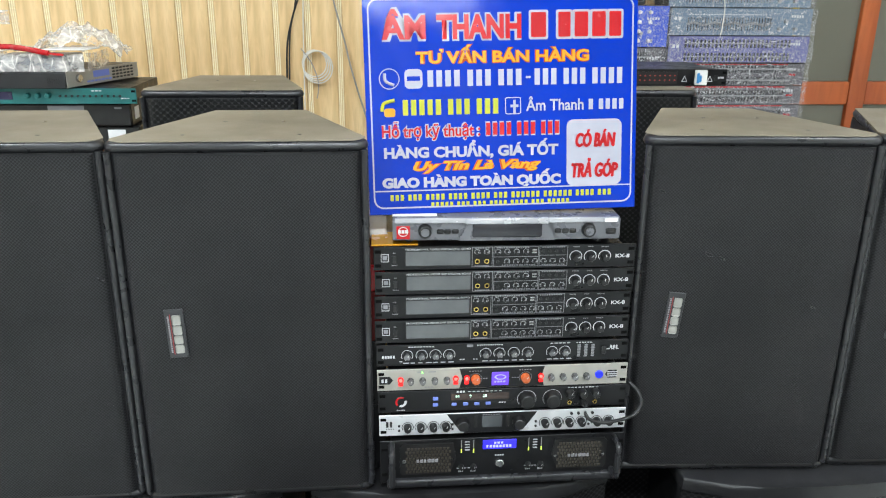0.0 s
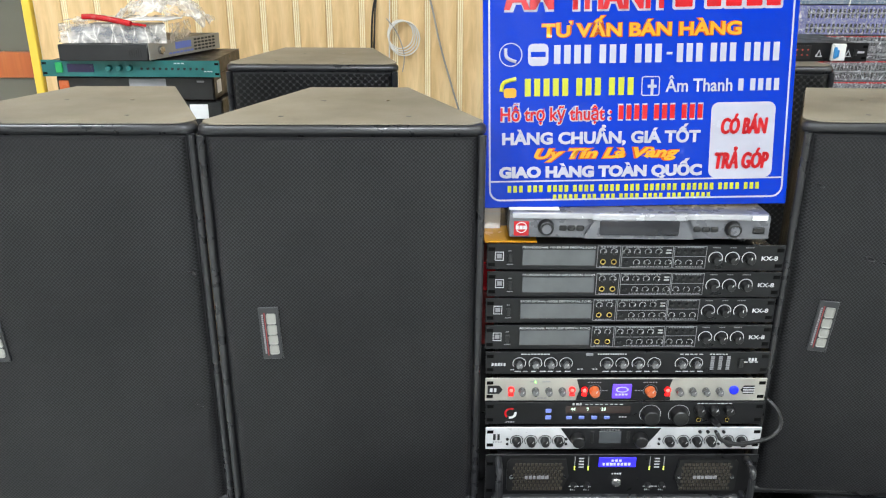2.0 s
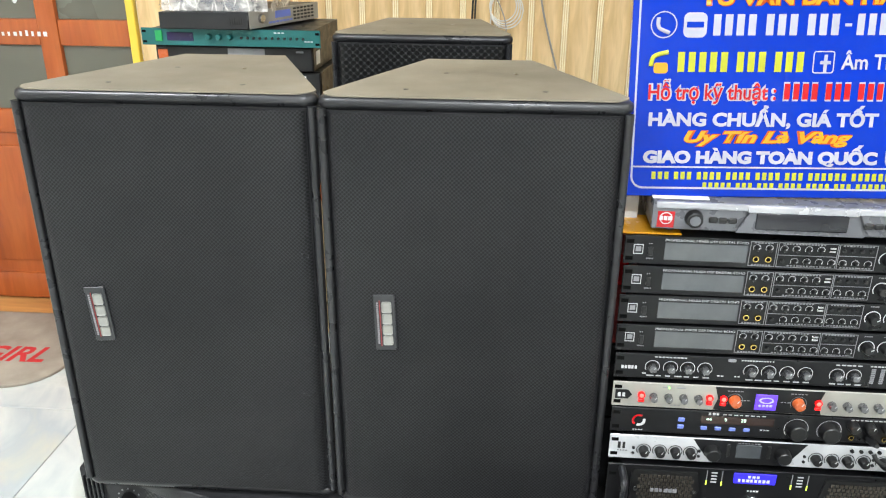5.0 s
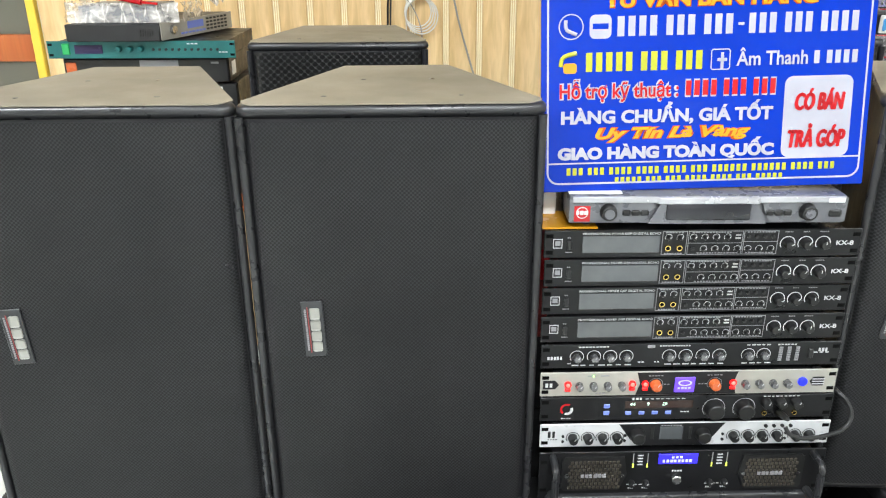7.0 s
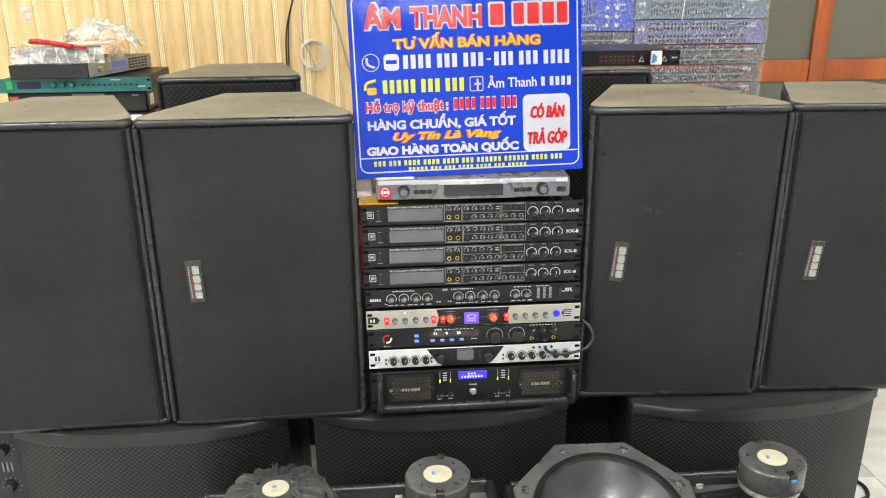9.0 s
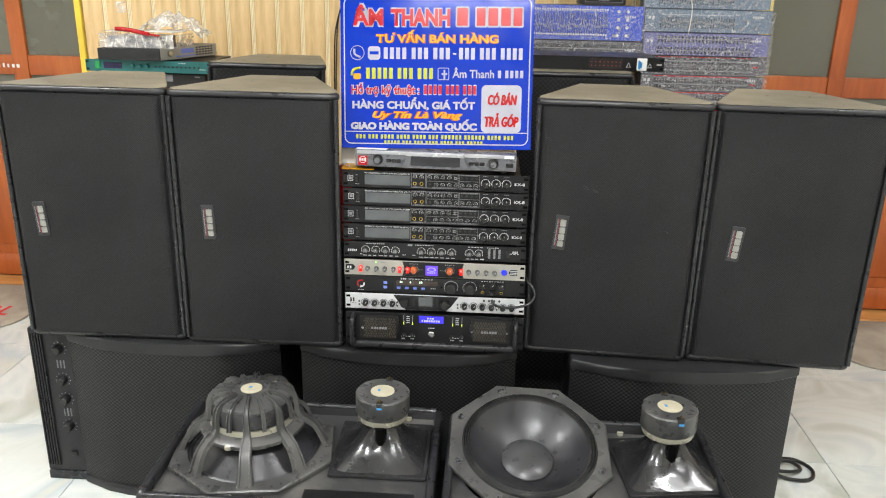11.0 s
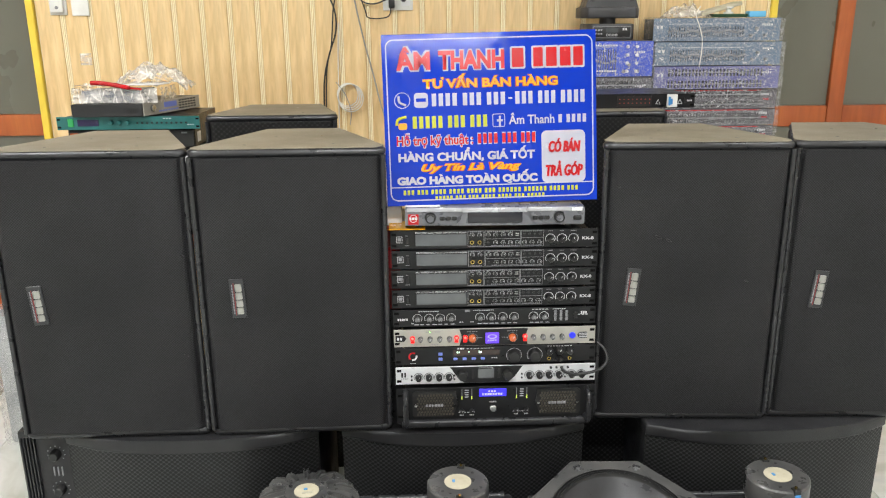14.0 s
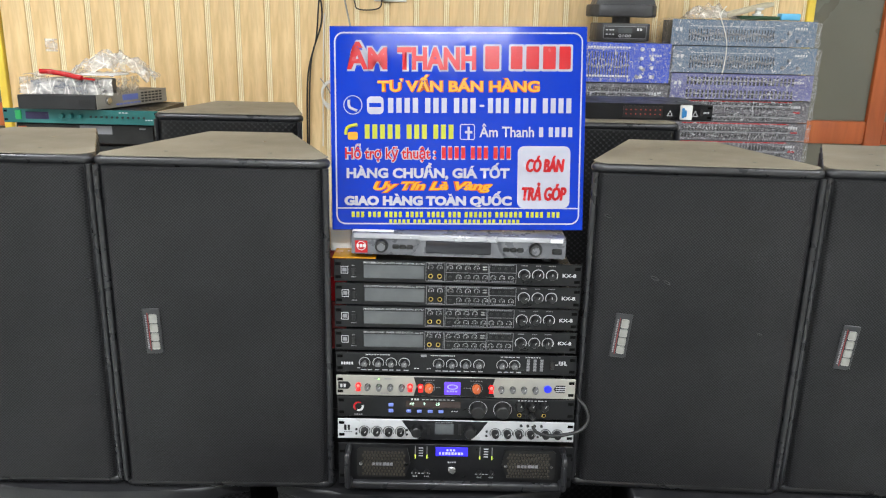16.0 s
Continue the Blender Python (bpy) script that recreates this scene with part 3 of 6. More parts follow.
def mixer(m):
    u = rack_unit("karaoke_mixer", "black rack mixer with wide grey display, knobs and gold jacks", m, 0.0445, "black_metal", "mixer", 0.24, "stacked karaoke mixers")
    part("display", box(B(), 0.058, 0.176, -0.0012, 0.0, 0.008, 0.0355, 0.0004, 1), "lcd", u, "unlit glossy grey display")
    lettering("PROFESSIONAL MIXER DSP DIGITAL ECHO", 0.058, 0.0375, 0.0052, "white_print", u, -0.0006, 0.118)
    part("logo", outline(B(), 0.0135, 0.0275, 0.016, 0.031, 0.0009), "white_print", u)
    part("logo_mark", box(B(), 0.0165, 0.0245, -0.0008, 0, 0.02, 0.0275), "grey_print", u)
    part("power_switch", box(B(), 0.0345, 0.0415, -0.003, 0.0, 0.014, 0.028, 0.001, 1), "knob", u)
    bm = outline(B(), 0.179, 0.2165, 0.004, 0.0425)
    outline(bm, 0.2185, 0.3015, 0.004, 0.0425)
    outline(bm, 0.303, 0.3555, 0.004, 0.0425)
    box(bm, 0.2185, 0.3015, -0.0008, 0, 0.0225, 0.0231)
    box(bm, 0.303, 0.3555, -0.0008, 0, 0.0245, 0.0251)
    part("printed_frame", bm, "grey_print", u)
    bm = B()
    for i, (x0, x1, z, n) in enumerate(((0.184, 0.212, 0.0395, 6), (0.184, 0.212, 0.0052, 7), (0.224, 0.285, 0.0395, 14), (0.234, 0.298, 0.0058, 14), (0.308, 0.352, 0.0395, 10), (0.308, 0.352, 0.0058, 10), (0.033, 0.044, 0.0085, 5), (0.035, 0.041, 0.032, 2), (0.365, 0.378, 0.0395, 5), (0.393, 0.404, 0.0395, 3), (0.418, 0.432, 0.0395, 5))):
        bars(bm, x0, x1, z, 0.0016, n, seed=i)
    tagged(part("small_print", bm, "grey_print", u), kind="stuff")
    for x in (0.1885, 0.206):
        knob(u, x, 0.0325, 0.0036, 0.008)
        jack(u, x, 0.0155, 0.0046)
    for k in range(4):
        knob(u, 0.2265 + k * 0.0172, 0.0325, 0.0036, 0.008)
        knob(u, 0.2435 + k * 0.0172, 0.0135, 0.0036, 0.008)
    part("usb_port", box(box(B(), 0.2895, 0.2985, -0.0012, 0, 0.029, 0.032, 0.0005, 1), 0.2895, 0.2985, -0.0012, 0, 0.034, 0.037, 0.0005, 1), "steel", u)
    part("button", cyl(B(), 0.0028, 0, 0.003, 12, pose(0.2265, 0, 0.0135) @ FACE), "knob", u)
    for k in range(4):
        shared("button", "small button", lambda: cyl(B(), 0.0028, 0, 0.003, 12), "knob", u, pose(0.31 + k * 0.0125, 0, 0.033) @ FACE)
    for k in range(3):
        knob(u, 0.311 + k * 0.0175, 0.0135, 0.0036, 0.008)
        knob(u, 0.371 + k * 0.027, 0.0215, 0.0078, 0.013, turn=-60 + 30 * k)
    lettering("KX-8", 0.4455, 0.0185, 0.0098, "white_print", u, -0.0006, 0.0265, bold=0.0003)
    return u


mix0 = mixer(pose(0.0035, 1.347, 0.9715, 0, 0, -0.6))
for x, y, z, a in ((0.005, 1.345, 0.924, -0.2), (0.0035, 1.343, 0.877, 0.3), (0.0035, 1.34, 0.829, 0.3)):
    copy_thing(mix0, pose(x, y, z, 0, 0, a))

# crossover with two rows of ringed knobs
u = rack_unit("sound_processor", "black rack processor with ten ringed silver knobs and meters", pose(0.0055, 1.338, 0.7825), 0.0425, "black_metal", "processor")
for x in (0.0575, 0.085, 0.111, 0.137, 0.206, 0.2325, 0.26, 0.287, 0.3335, 0.3585):
    k = knob(u, x, 0.021, 0.0065, 0.012, "dark_steel", False)
    shared("collar", "collar", lambda: lathe(B(), [(0.0085, 0), (0.008, 0.004), (0, 0.004)], 20), "knob", u, pose(x, 0, 0.021) @ FACE)
    shared("scale_ring", "dial ticks", lambda: ring_mesh(0.0103, 0.0114, -215 + 180, 250), "white_print", u, pose(x, 0, 0.021) @ FACE)
bm = B()
for i, (x0, x1, z, n) in enumerate(((0.06, 0.11, 0.0375, 9), (0.19, 0.24, 0.0378, 12), (0.05, 0.15, 0.0045, 7), (0.2, 0.3, 0.0045, 7), (0.325, 0.375, 0.0045, 4), (0.33, 0.37, 0.0375, 5), (0.043, 0.05, 0.008, 2), (0.157, 0.168, 0.009, 2), (0.183, 0.193, 0.009, 2), (0.38, 0.412, 0.0375, 6), (0.44, 0.468, 0.0225, 3))):
    bars(bm, x0, x1, z, 0.0017, n, seed=20 + i)
bars(bm, 0.0105, 0.036, 0.016, 0.0055, 5, gap=0.25, seed=44)
bars(bm, 0.447, 0.463, 0.025, 0.006, 3, gap=0.25, seed=45)
tagged(part("small_print", bm, "white_print", u), kind="stuff")
for k in range(3):
    bm = B()
    for j in range(8):
        box(bm, 0.383 + k * 0.0135, 0.389 + k * 0.0135, -0.001, 0, 0.009 + j * 0.0033, 0.0111 + j * 0.0033)
    part("level_meter", bm, "grey_print", u)
part("power_switch", box(B(), 0.4305, 0.4385, -0.0035, 0, 0.014, 0.03, 0.001, 1), "knob", u)
part("usb_port", box(B(), 0.17, 0.182, -0.0012, 0, 0.0355, 0.0405, 0.001, 1), "grey_print", u)

# champagne vocal processor with red lamps
M["red_lamp"] = glowing("red indicator", (1.0, 0.06, 0.045), 4.0)
M["red_key"] = glowing("lit red key", (0.8, 0.004, 0.004), 1.0)
M["green_lamp"] = glowing("green indicator", (0.2, 1.0, 0.1), 3.0)
M["blue_lamp"] = glowing("blue indicator", (0.012, 0.02, 0.6), 0.45)
M["violet_lcd"] = glowing("lit violet badge", (0.1, 0.04, 0.6), 0.7)
M["blue_lcd"] = glowing("lit blue display", (0.03, 0.02, 0.75), 0.9)
M["lcd_text"] = glowing("display characters", (0.4, 0.4, 0.95), 0.8)
M["green_text"] = glowing("fluorescent digits", (0.65, 0.95, 0.7), 1.2)
M["orange_knob"] = plain("orange translucent knob", (0.5, 0.11, 0.03), 0.3)
M["blue_key"] = plain("blue key", (0.16, 0.22, 0.62), 0.4)
u = rack_unit("vocal_processor", "champagne faced rack processor with glowing red buttons", pose(0.006, 1.333, 0.733), 0.044, "panel_beige", "processor")
def face_poly(points, mat, parent, name, y=-0.0008, label=""):
    bm = B()
    lo = [bm.verts.new((x, y, z)) for x, z in points]
    hi = [bm.verts.new((x, 0.0, z)) for x, z in points]
    bm.faces.new(lo)
    for i in range(len(points)):
        j = (i + 1) % len(points)
        bm.faces.new((lo[i], lo[j], hi[j], hi[i]))
    return part(name, bm, mat, parent, label, False)
face_poly([(0.156, 0.0015), (0.162, 0.022), (0.156, 0.0425), (0.32, 0.0425), (0.314, 0.022), (0.32, 0.0015)], "black_metal", u, "dark_inlay")
face_poly([(0.004, 0.014), (0.024, 0.014), (0.03, 0.022), (0.024, 0.03), (0.004, 0.03)], "black_metal", u, "logo_plate")
face_poly([(0.462, 0.014), (0.444, 0.014), (0.439, 0.022), (0.444, 0.03), (0.462, 0.03)], "black_metal", u, "vent_plate")
bm = B()
for k in range(3):
    box(bm, 0.443, 0.463, -0.0012, -0.0006, 0.0165 + k * 0.0045, 0.0182 + k * 0.0045)
bars(bm, 0.008, 0.022, 0.018, 0.007, 2, -0.0014, seed=50)
tagged(part("logo_marks", bm, "white_print", u), kind="stuff")
for x in (0.0445, 0.149, 0.170, 0.313):
    part("lit_button", lathe(box(B(), x - 0.0045, x + 0.0045, -0.004, 0, 0.0105, 0.016, 0.001, 1), [(0.0056, 0), (0.0056, 0.0035), (0, 0.0036)], 16, pose(x, 0, 0.0225) @ FACE), "red_key", u)
    part("indicator", cyl(B(), 0.0034, 0, 0.005, 14, pose(x, -0.001, 0.0225) @ FACE, None, 0.0015), "red_lamp", u, "glowing red indicator")
for x in (0.063, 0.086, 0.109, 0.132, 0.333, 0.356, 0.379, 0.402):
    knob(u, x, 0.02, 0.0062, 0.012, "dark_steel", False)
for x in (0.187, 0.283):
    knob(u, x, 0.0205, 0.0088, 0.013, "orange_knob", False)
    shared("scale_ring", "wide ticks", lambda: ring_mesh(0.0115, 0.0122, -35, 250), "grey_print", u, pose(x, -0.0008, 0.0205) @ FACE)
part("power_button", cyl(B(), 0.0078, 0, 0.004, 20, pose(0.427, 0, 0.022) @ FACE, None, 0.001), "blue_lamp", u, "glowing blue power button")
part("lit_badge", box(B(), 0.218, 0.251, -0.0025, 0, 0.0055, 0.0335, 0.001, 1), "violet_lcd", u, "glowing violet name badge")
bm = B()
lathe(bm, [(0.0085, 0), (0.0085, 0.0006), (0.0065, 0.0006), (0.0065, 0)], 24, pose(0.2345, -0.0025, 0.0235) @ FACE @ Matrix.Diagonal((1.3, 0.62, 1, 1)))
bars(bm, 0.2235, 0.246, 0.0125, 0.003, 4, -0.0033, seed=3)
part("badge_marks", bm, "white_print", u)
part("indicator", cyl(B(), 0.0015, 0, 0.002, 10, pose(0.0855, 0, 0.0375) @ FACE), "green_lamp", u)
bm = B()
for i, (x0, x1, z, n) in enumerate(((0.076, 0.118, 0.037, 2), (0.175, 0.2, 0.036, 5), (0.27, 0.296, 0.036, 5), (0.09, 0.107, 0.005, 3), (0.195, 0.212, 0.02, 3), (0.257, 0.272, 0.02, 3))):
    bars(bm, x0, x1, z, 0.0014, n, -0.0012, seed=60 + i)
tagged(part("small_print", bm, "grey_print", u), kind="stuff")

# black effects unit with a narrow lit strip
u = rack_unit("effects_unit", "black rack effects unit with lit digits and large dials", pose(0.0075, 1.332, 0.6865), 0.0445, "black_metal", "processor")
part("display", box(B(), 0.139, 0.251, -0.0012, 0, 0.0225, 0.0365, 0.0004, 1), worn("dark smoked window", (0.03, 0.018, 0.015), (0.045, 0.028, 0.022), 0.2, 0, 20.0, 200.0, 0.0), u, "smoked display window")
for txt, x in (("44", 0.147), ("9", 0.175), ("28", 0.2)):
    lettering(txt, x, 0.0285, 0.0085, "green_text", u, -0.0018, name="digits")
for x in (0.145, 0.167, 0.189, 0.211):
    part("key", box(B(), x - 0.005, x + 0.005, -0.0025, 0, 0.011, 0.0175, 0.001, 1), "blue_key", u)
for z in (0.011, 0.024):
    part("key", box(B(), 0.104, 0.114, -0.0025, 0, z, z + 0.0075, 0.001, 1), "blue_key", u)
for x in (0.286, 0.336):
    knob(u, x, 0.0195, 0.0155, 0.016, "knob", False, False)
    shared("scale_ring", "dial halo", lambda: ring_mesh(0.0178, 0.0186, -30, 250, 26), "white_print", u, pose(x, 0, 0.0205) @ FACE)
for x in (0.3705, 0.395, 0.4205):
    knob(u, x, 0.0305, 0.0085, 0.013, "knob", False)
    jack(u, x, 0.0105, 0.0042)
bm = bars(bars(bars(B(), 0.172, 0.24, 0.0395, 0.0012, 8, seed=7), 0.15, 0.168, 0.0385, 0.004, 3, seed=8), 0.366, 0.428, 0.041, 0.0014, 9, seed=9)
bars(bm, 0.232, 0.247, 0.014, 0.0016, 3, seed=10)
bars(bm, 0.035, 0.052, 0.004, 0.0012, 4, seed=11)
tagged(part("small_print", bm, "white_print", u), kind="stuff")
part("logo_curve", ring_mesh(0.0075, 0.011, 60, 170), "sign_red", u).matrix_basis = pose(0.0435, -0.0004, 0.0225) @ FACE
part("logo_curve", ring_mesh(0.006, 0.0105, 250, 130), "white_print", u).matrix_basis = pose(0.0435, -0.0005, 0.0225) @ FACE

# plugged-in black cable that loops from the effects unit round the rack's edge
c = thing("jack_cable", pose(0.0075, 1.332, 0.6865), "black microphone cable plugged into the effects unit", "cable")
part("plug", lathe(B(), [(0, 0.0), (0.0055, 0.0), (0.0055, 0.024), (0.0035, 0.034), (0, 0.034)], 14, pose(0.395, -0.001, 0.0105) @ pose(0, 0, 0, 75)), "cable", c)
part("cord", tube(B(), [(0.395, -0.03, 0.002), (0.402, -0.036, -0.008), (0.425, -0.035, -0.017), (0.46, -0.03, -0.017), (0.492, -0.025, -0.009), (0.508, -0.018, 0.01), (0.503, -0.008, 0.032), (0.489, 0.006, 0.046), (0.48, 0.04, 0.05)], 0.0036, 10), "cable", c)

# silver processor
u = rack_unit("digital_processor", "silver faced rack processor with grey screen and dark centre", pose(0.0085, 1.327, 0.6385), 0.0445, "panel_silver", "processor")
face_poly([(0.165, 0.0012), (0.15, 0.014), (0.13, 0.0433), (0.306, 0.0433), (0.286, 0.014), (0.272, 0.0012)], "black_metal", u, "dark_inlay")
part("display", box(B(), 0.198, 0.237, -0.0022, 0, 0.013, 0.0375, 0.0006, 1), "lcd", u, "small grey screen")
for x in (0.161, 0.27):
    knob(u, x, 0.0225, 0.0122, 0.015, "knob", False, False, -0.0008)
for x in (0.0545, 0.0795, 0.104, 0.128, 0.322, 0.3465, 0.37, 0.3945, 0.4245, 0.4485):
    knob(u, x, 0.018, 0.0078, 0.013, "knob", False)
    shared("scale_ring", "black ticks", lambda: ring_mesh(0.0102, 0.0116, -35, 250), "knob", u, pose(x, 0, 0.018) @ FACE)
for x in (0.038, 0.141, 0.304, 0.409):
    for z in (0.012, 0.022):
        shared("button", "tiny button", lambda: cyl(B(), 0.0024, 0, 0.002, 10), "knob", u, pose(x, -0.0009, z) @ FACE)
for k in range(4):
    shared("button", "mini button", lambda: cyl(B(), 0.003, 0, 0.003, 10), "knob", u, pose(0.374 + k * 0.0138, 0, 0.0365) @ FACE)
bm = bars(B(), 0.013, 0.028, 0.019, 0.012, 2, gap=0.35, seed=30)
bars(bm, 0.013, 0.03, 0.0145, 0.0012, 4, seed=31)
tagged(part("logo_marks", bm, "knob", u), kind="stuff")
bm = bars(B(), 0.2, 0.235, 0.0395, 0.0012, 7, -0.0012, seed=33)
tagged(part("small_print", bm, "grey_print", u), kind="stuff")
for x in (0.186, 0.249):
    part("slider", box(B(), x - 0.003, x + 0.003, -0.0014, 0, 0.013, 0.037, 0.0005, 1), "knob", u)

# power amplifier with handles
u = rack_unit("power_amplifier", "black power amplifier with pleated vents and blue display", pose(0.0095, 1.324, SUB_TOP + 0.023), 0.094, "black_metal", "amplifier", 0.4)
part("base_bar", box(B(), 0.012, W19 - 0.012, -0.01, 0.02, -0.008, 0.01, 0.005, 3), "rubber", u)
for x in (0.03, W19 - 0.03):
    for y in (0.03, 0.36):
        part("foot", cyl(B(), 0.014, -0.0228, 0.001, 14, pose(x, y, 0)), "rubber", u)
for x0, x1 in ((0.038, 0.148), (0.337, 0.447)):
    vent = face_poly([(x0, 0.024), (x0 + 0.004, 0.019), (x1 - 0.012, 0.019), (x1, 0.052), (x1 - 0.006, 0.086), (x0 + 0.006, 0.086), (x0, 0.08)] if x0 < 0.2 else [(x0, 0.052), (x0 + 0.012, 0.019), (x1 - 0.004, 0.019), (x1, 0.024), (x1, 0.08), (x1 - 0.006, 0.086), (x0 + 0.006, 0.086)], "knob", u, "vent", -0.004, "dark perforated vent")
    bm = B()
    for i in range(13):
        for j in range(8):
            cx, cz = x0 + 0.013 + i * 0.007 + (j % 2) * 0.0035, 0.026 + j * 0.0072
            if cx < x1 - 0.012:
                box(bm, cx - 0.0022, cx + 0.0022, -0.0058, -0.004, cz - 0.0026, cz + 0.0026)
    part("vent_studs", bm, worn("bronze-grey perforations", (0.05, 0.043, 0.035), (0.08, 0.07, 0.055), 0.4, 0.3), vent)
    part("lettering", bars(B(), (x0 + x1) / 2 - 0.023, (x0 + x1) / 2 + 0.02, 0.0475, 0.006, 6, -0.007, 0.22, 71), "grey_print", vent)
    for x in (x0 + 0.008, x1 - 0.008):
        part("screw", cyl(B(), 0.0035, 0, 0.002, 10, pose(x, -0.004, 0.05) @ FACE), "steel", vent)
part("display", box(B(), 0.2, 0.266, -0.002, 0, 0.069, 0.089, 0.0006, 1), "blue_lcd", u, "glowing blue display")
bm = bars(bars(B(), 0.207, 0.258, 0.073, 0.005, 8, -0.0028, seed=72), 0.222, 0.242, 0.081, 0.004, 3, -0.0028, seed=73)
part("display_text", bm, "lcd_text", u)
part("power_button", cyl(B(), 0.0085, 0, 0.006, 18, pose(0.234, 0, 0.037) @ FACE, None, 0.0015), "steel", u)
M["yellow_lamp"] = glowing("yellow-green indicator", (0.75, 0.9, 0.1), 0.6)
for x in (0.158, 0.182, 0.291, 0.316):
    part("level_lamp", box(B(), x - 0.001, x + 0.001, -0.001, 0, 0.062, 0.07), "yellow_lamp", u)
    part("level_strip", box(B(), x - 0.0007, x + 0.0007, -0.0008, 0, 0.071, 0.09), "grey_print", u)
    knob(u, x, 0.031, 0.0055, 0.01, "knob", False)
bm = B()
for i, (x0, x1, z, n) in enumerate(((0.225, 0.243, 0.0525, 4), (0.153, 0.163, 0.0185, 3), (0.177, 0.188, 0.0185, 3), (0.286, 0.297, 0.0185, 3), (0.311, 0.322, 0.0185, 3), (0.15, 0.192, 0.0265, 6), (0.283, 0.325, 0.0265, 6))):
    bars(bm, x0, x1, z, 0.0028 if n < 5 else 0.0012, n, seed=80 + i)
for k in range(4):
    for x0 in (0.165, 0.299):
        box(bm, x0, x0 + 0.009, -0.0007, 0, 0.067 + k * 0.006, 0.069 + k * 0.006)
tagged(part("small_print", bm, "white_print", u), kind="stuff")
for x in (0.022, W19 - 0.022):
    part("handle", tube(B(), [(x, 0.0, 0.012), (x, -0.03, 0.014), (x, -0.036, 0.03), (x, -0.036, 0.07), (x, -0.03, 0.084), (x, 0.0, 0.086)], 0.0062, 10), "rubber", u, "rounded black carrying handle")

# silver wireless microphone receiver in clear wrap
r = thing("wireless_receiver", pose(0.0385, 1.345, 1.0265, 0, 0, -1.5), "silver-grey wireless microphone receiver with black window", "receiver")
M["grey_body"] = worn("metallic grey plastic", (0.115, 0.117, 0.13), (0.16, 0.162, 0.175), 0.3, 0.3, 10.0, 300.0, 0.04)
M["mid_silver"] = worn("satin silver plastic", (0.38, 0.38, 0.41), (0.48, 0.48, 0.5), 0.22, 0.4, 10, 300, 0.04)
WR = 0.412
for x in (0.03, 0.38):
    for y in (0.03, 0.16):
        part("foot", cyl(B(), 0.008, -0.0103, 0.001, 12, pose(x, y, 0)), "rubber", r)
part("body", box(B(), 0, WR, 0.004, 0.2, 0, 0.044, 0.003, 2), "grey_body", r)
for pts in ([(0, 0.004), (0, 0.042), (0.13, 0.042), (0.118, 0.013), (0.11, 0.004)], [(WR, 0.004), (WR - 0.11, 0.004), (WR - 0.118, 0.013), (WR - 0.13, 0.042), (WR, 0.042)]):
    face_poly(pts, "grey_body", r, "cheek", 0.0)
for x0, x1 in ((0.004, 0.136), (WR - 0.136, WR - 0.004)):
    part("top_strip", box(B(), x0, x1, -0.003, 0.004, 0.034, 0.044, 0.002, 2), "mid_silver", r, "bright silver upper strip")
part("window", box(B(), 0.143, WR - 0.143, -0.006, 0.003, 0.008, 0.034, 0.003, 2), worn("glossy black window", (0.012, 0.012, 0.016), (0.02, 0.02, 0.025), 0.1, 0, 10, 100, 0.0), r, "glossy black display window")
part("window_brow", box(B(), 0.13, WR - 0.13, -0.005, 0.004, 0.032, 0.044, 0.003, 2), "mid_silver", r)
face_poly([(0.118, 0.002), (0.134, 0.032), (WR - 0.134, 0.032), (WR - 0.118, 0.002)], "grey_body", r, "centre_plate", -0.003)
for x in (0.058, WR - 0.058):
    knob(r, x, 0.02, 0.0125, 0.012, "knob", False, False)
    part("knob_face", cyl(B(), 0.0075, 0, 0.0135, 16, pose(x, 0, 0.02) @ FACE), "grey_body", r)
for x0 in (0.079, WR - 0.12):
    for k in range(3):
        part("key", box(B(), x0 + k * 0.0135, x0 + 0.0125 + k * 0.0135, -0.003, 0.003, 0.014, 0.023, 0.002, 1), "knob", r)
part("key", box(B(), WR - 0.026, WR - 0.007, -0.003, 0.003, 0.012, 0.023, 0.002, 1), "knob", r)
part("sticker", box(B(), 0.007, 0.031, -0.0012, 0.003, 0.005, 0.029, 0.0003, 1), "sign_red", r, "small red square sticker")
bm = bars(B(), 0.01, 0.028, 0.016, 0.006, 3, -0.0018, 0.2, 5)
lathe(bm, [(0.009, 0), (0.009, 0.0006), (0.0078, 0.0006)], 20, pose(0.019, -0.0012, 0.019) @ FACE)
part("sticker_print", bm, "white_print", r)
part("label", box(B(), WR - 0.03, WR - 0.007, -0.0045, -0.003, 0.0355, 0.042), "paper_white", r)
part("label", box(B(), 0.0, 0.08, 0.012, 0.075, 0.044, 0.0446), "paper_white", r, "white paper slip on top")

# yellow card and red boxes glimpsed beside the rack
tagged(part("yellow_card", box(B(), 0.0, 0.085, 1.352, 1.43, 1.0162, 1.019, 0.0006, 1), "sign_orange", None), "small yellow-orange card lying under the receiver", "card")
for z0, z1, mat, word in ((SUB_TOP, 0.66, "black_metal", "black"), (0.661, 0.8, "black_metal", "black"), (0.801, 0.905, "dark_red", "dark red"), (0.906, 0.958, "sign_red", "red"), (0.959, 1.012, "dark_red", "dark red")):
    c = thing("carton", pose(0, 0, z0), "narrow %s cardboard carton tucked beside the rack units" % word, "carton", "cartons beside the rack")
    part("body", box(B(), -0.016, 0.024, 1.41, 1.62, 0, z1 - z0, 0.001, 1), mat, c)
    part("flap", box(B(), -0.014, 0.022, 1.409, 1.41, (z1 - z0) * 0.72, z1 - z0 - 0.002), mat, c)
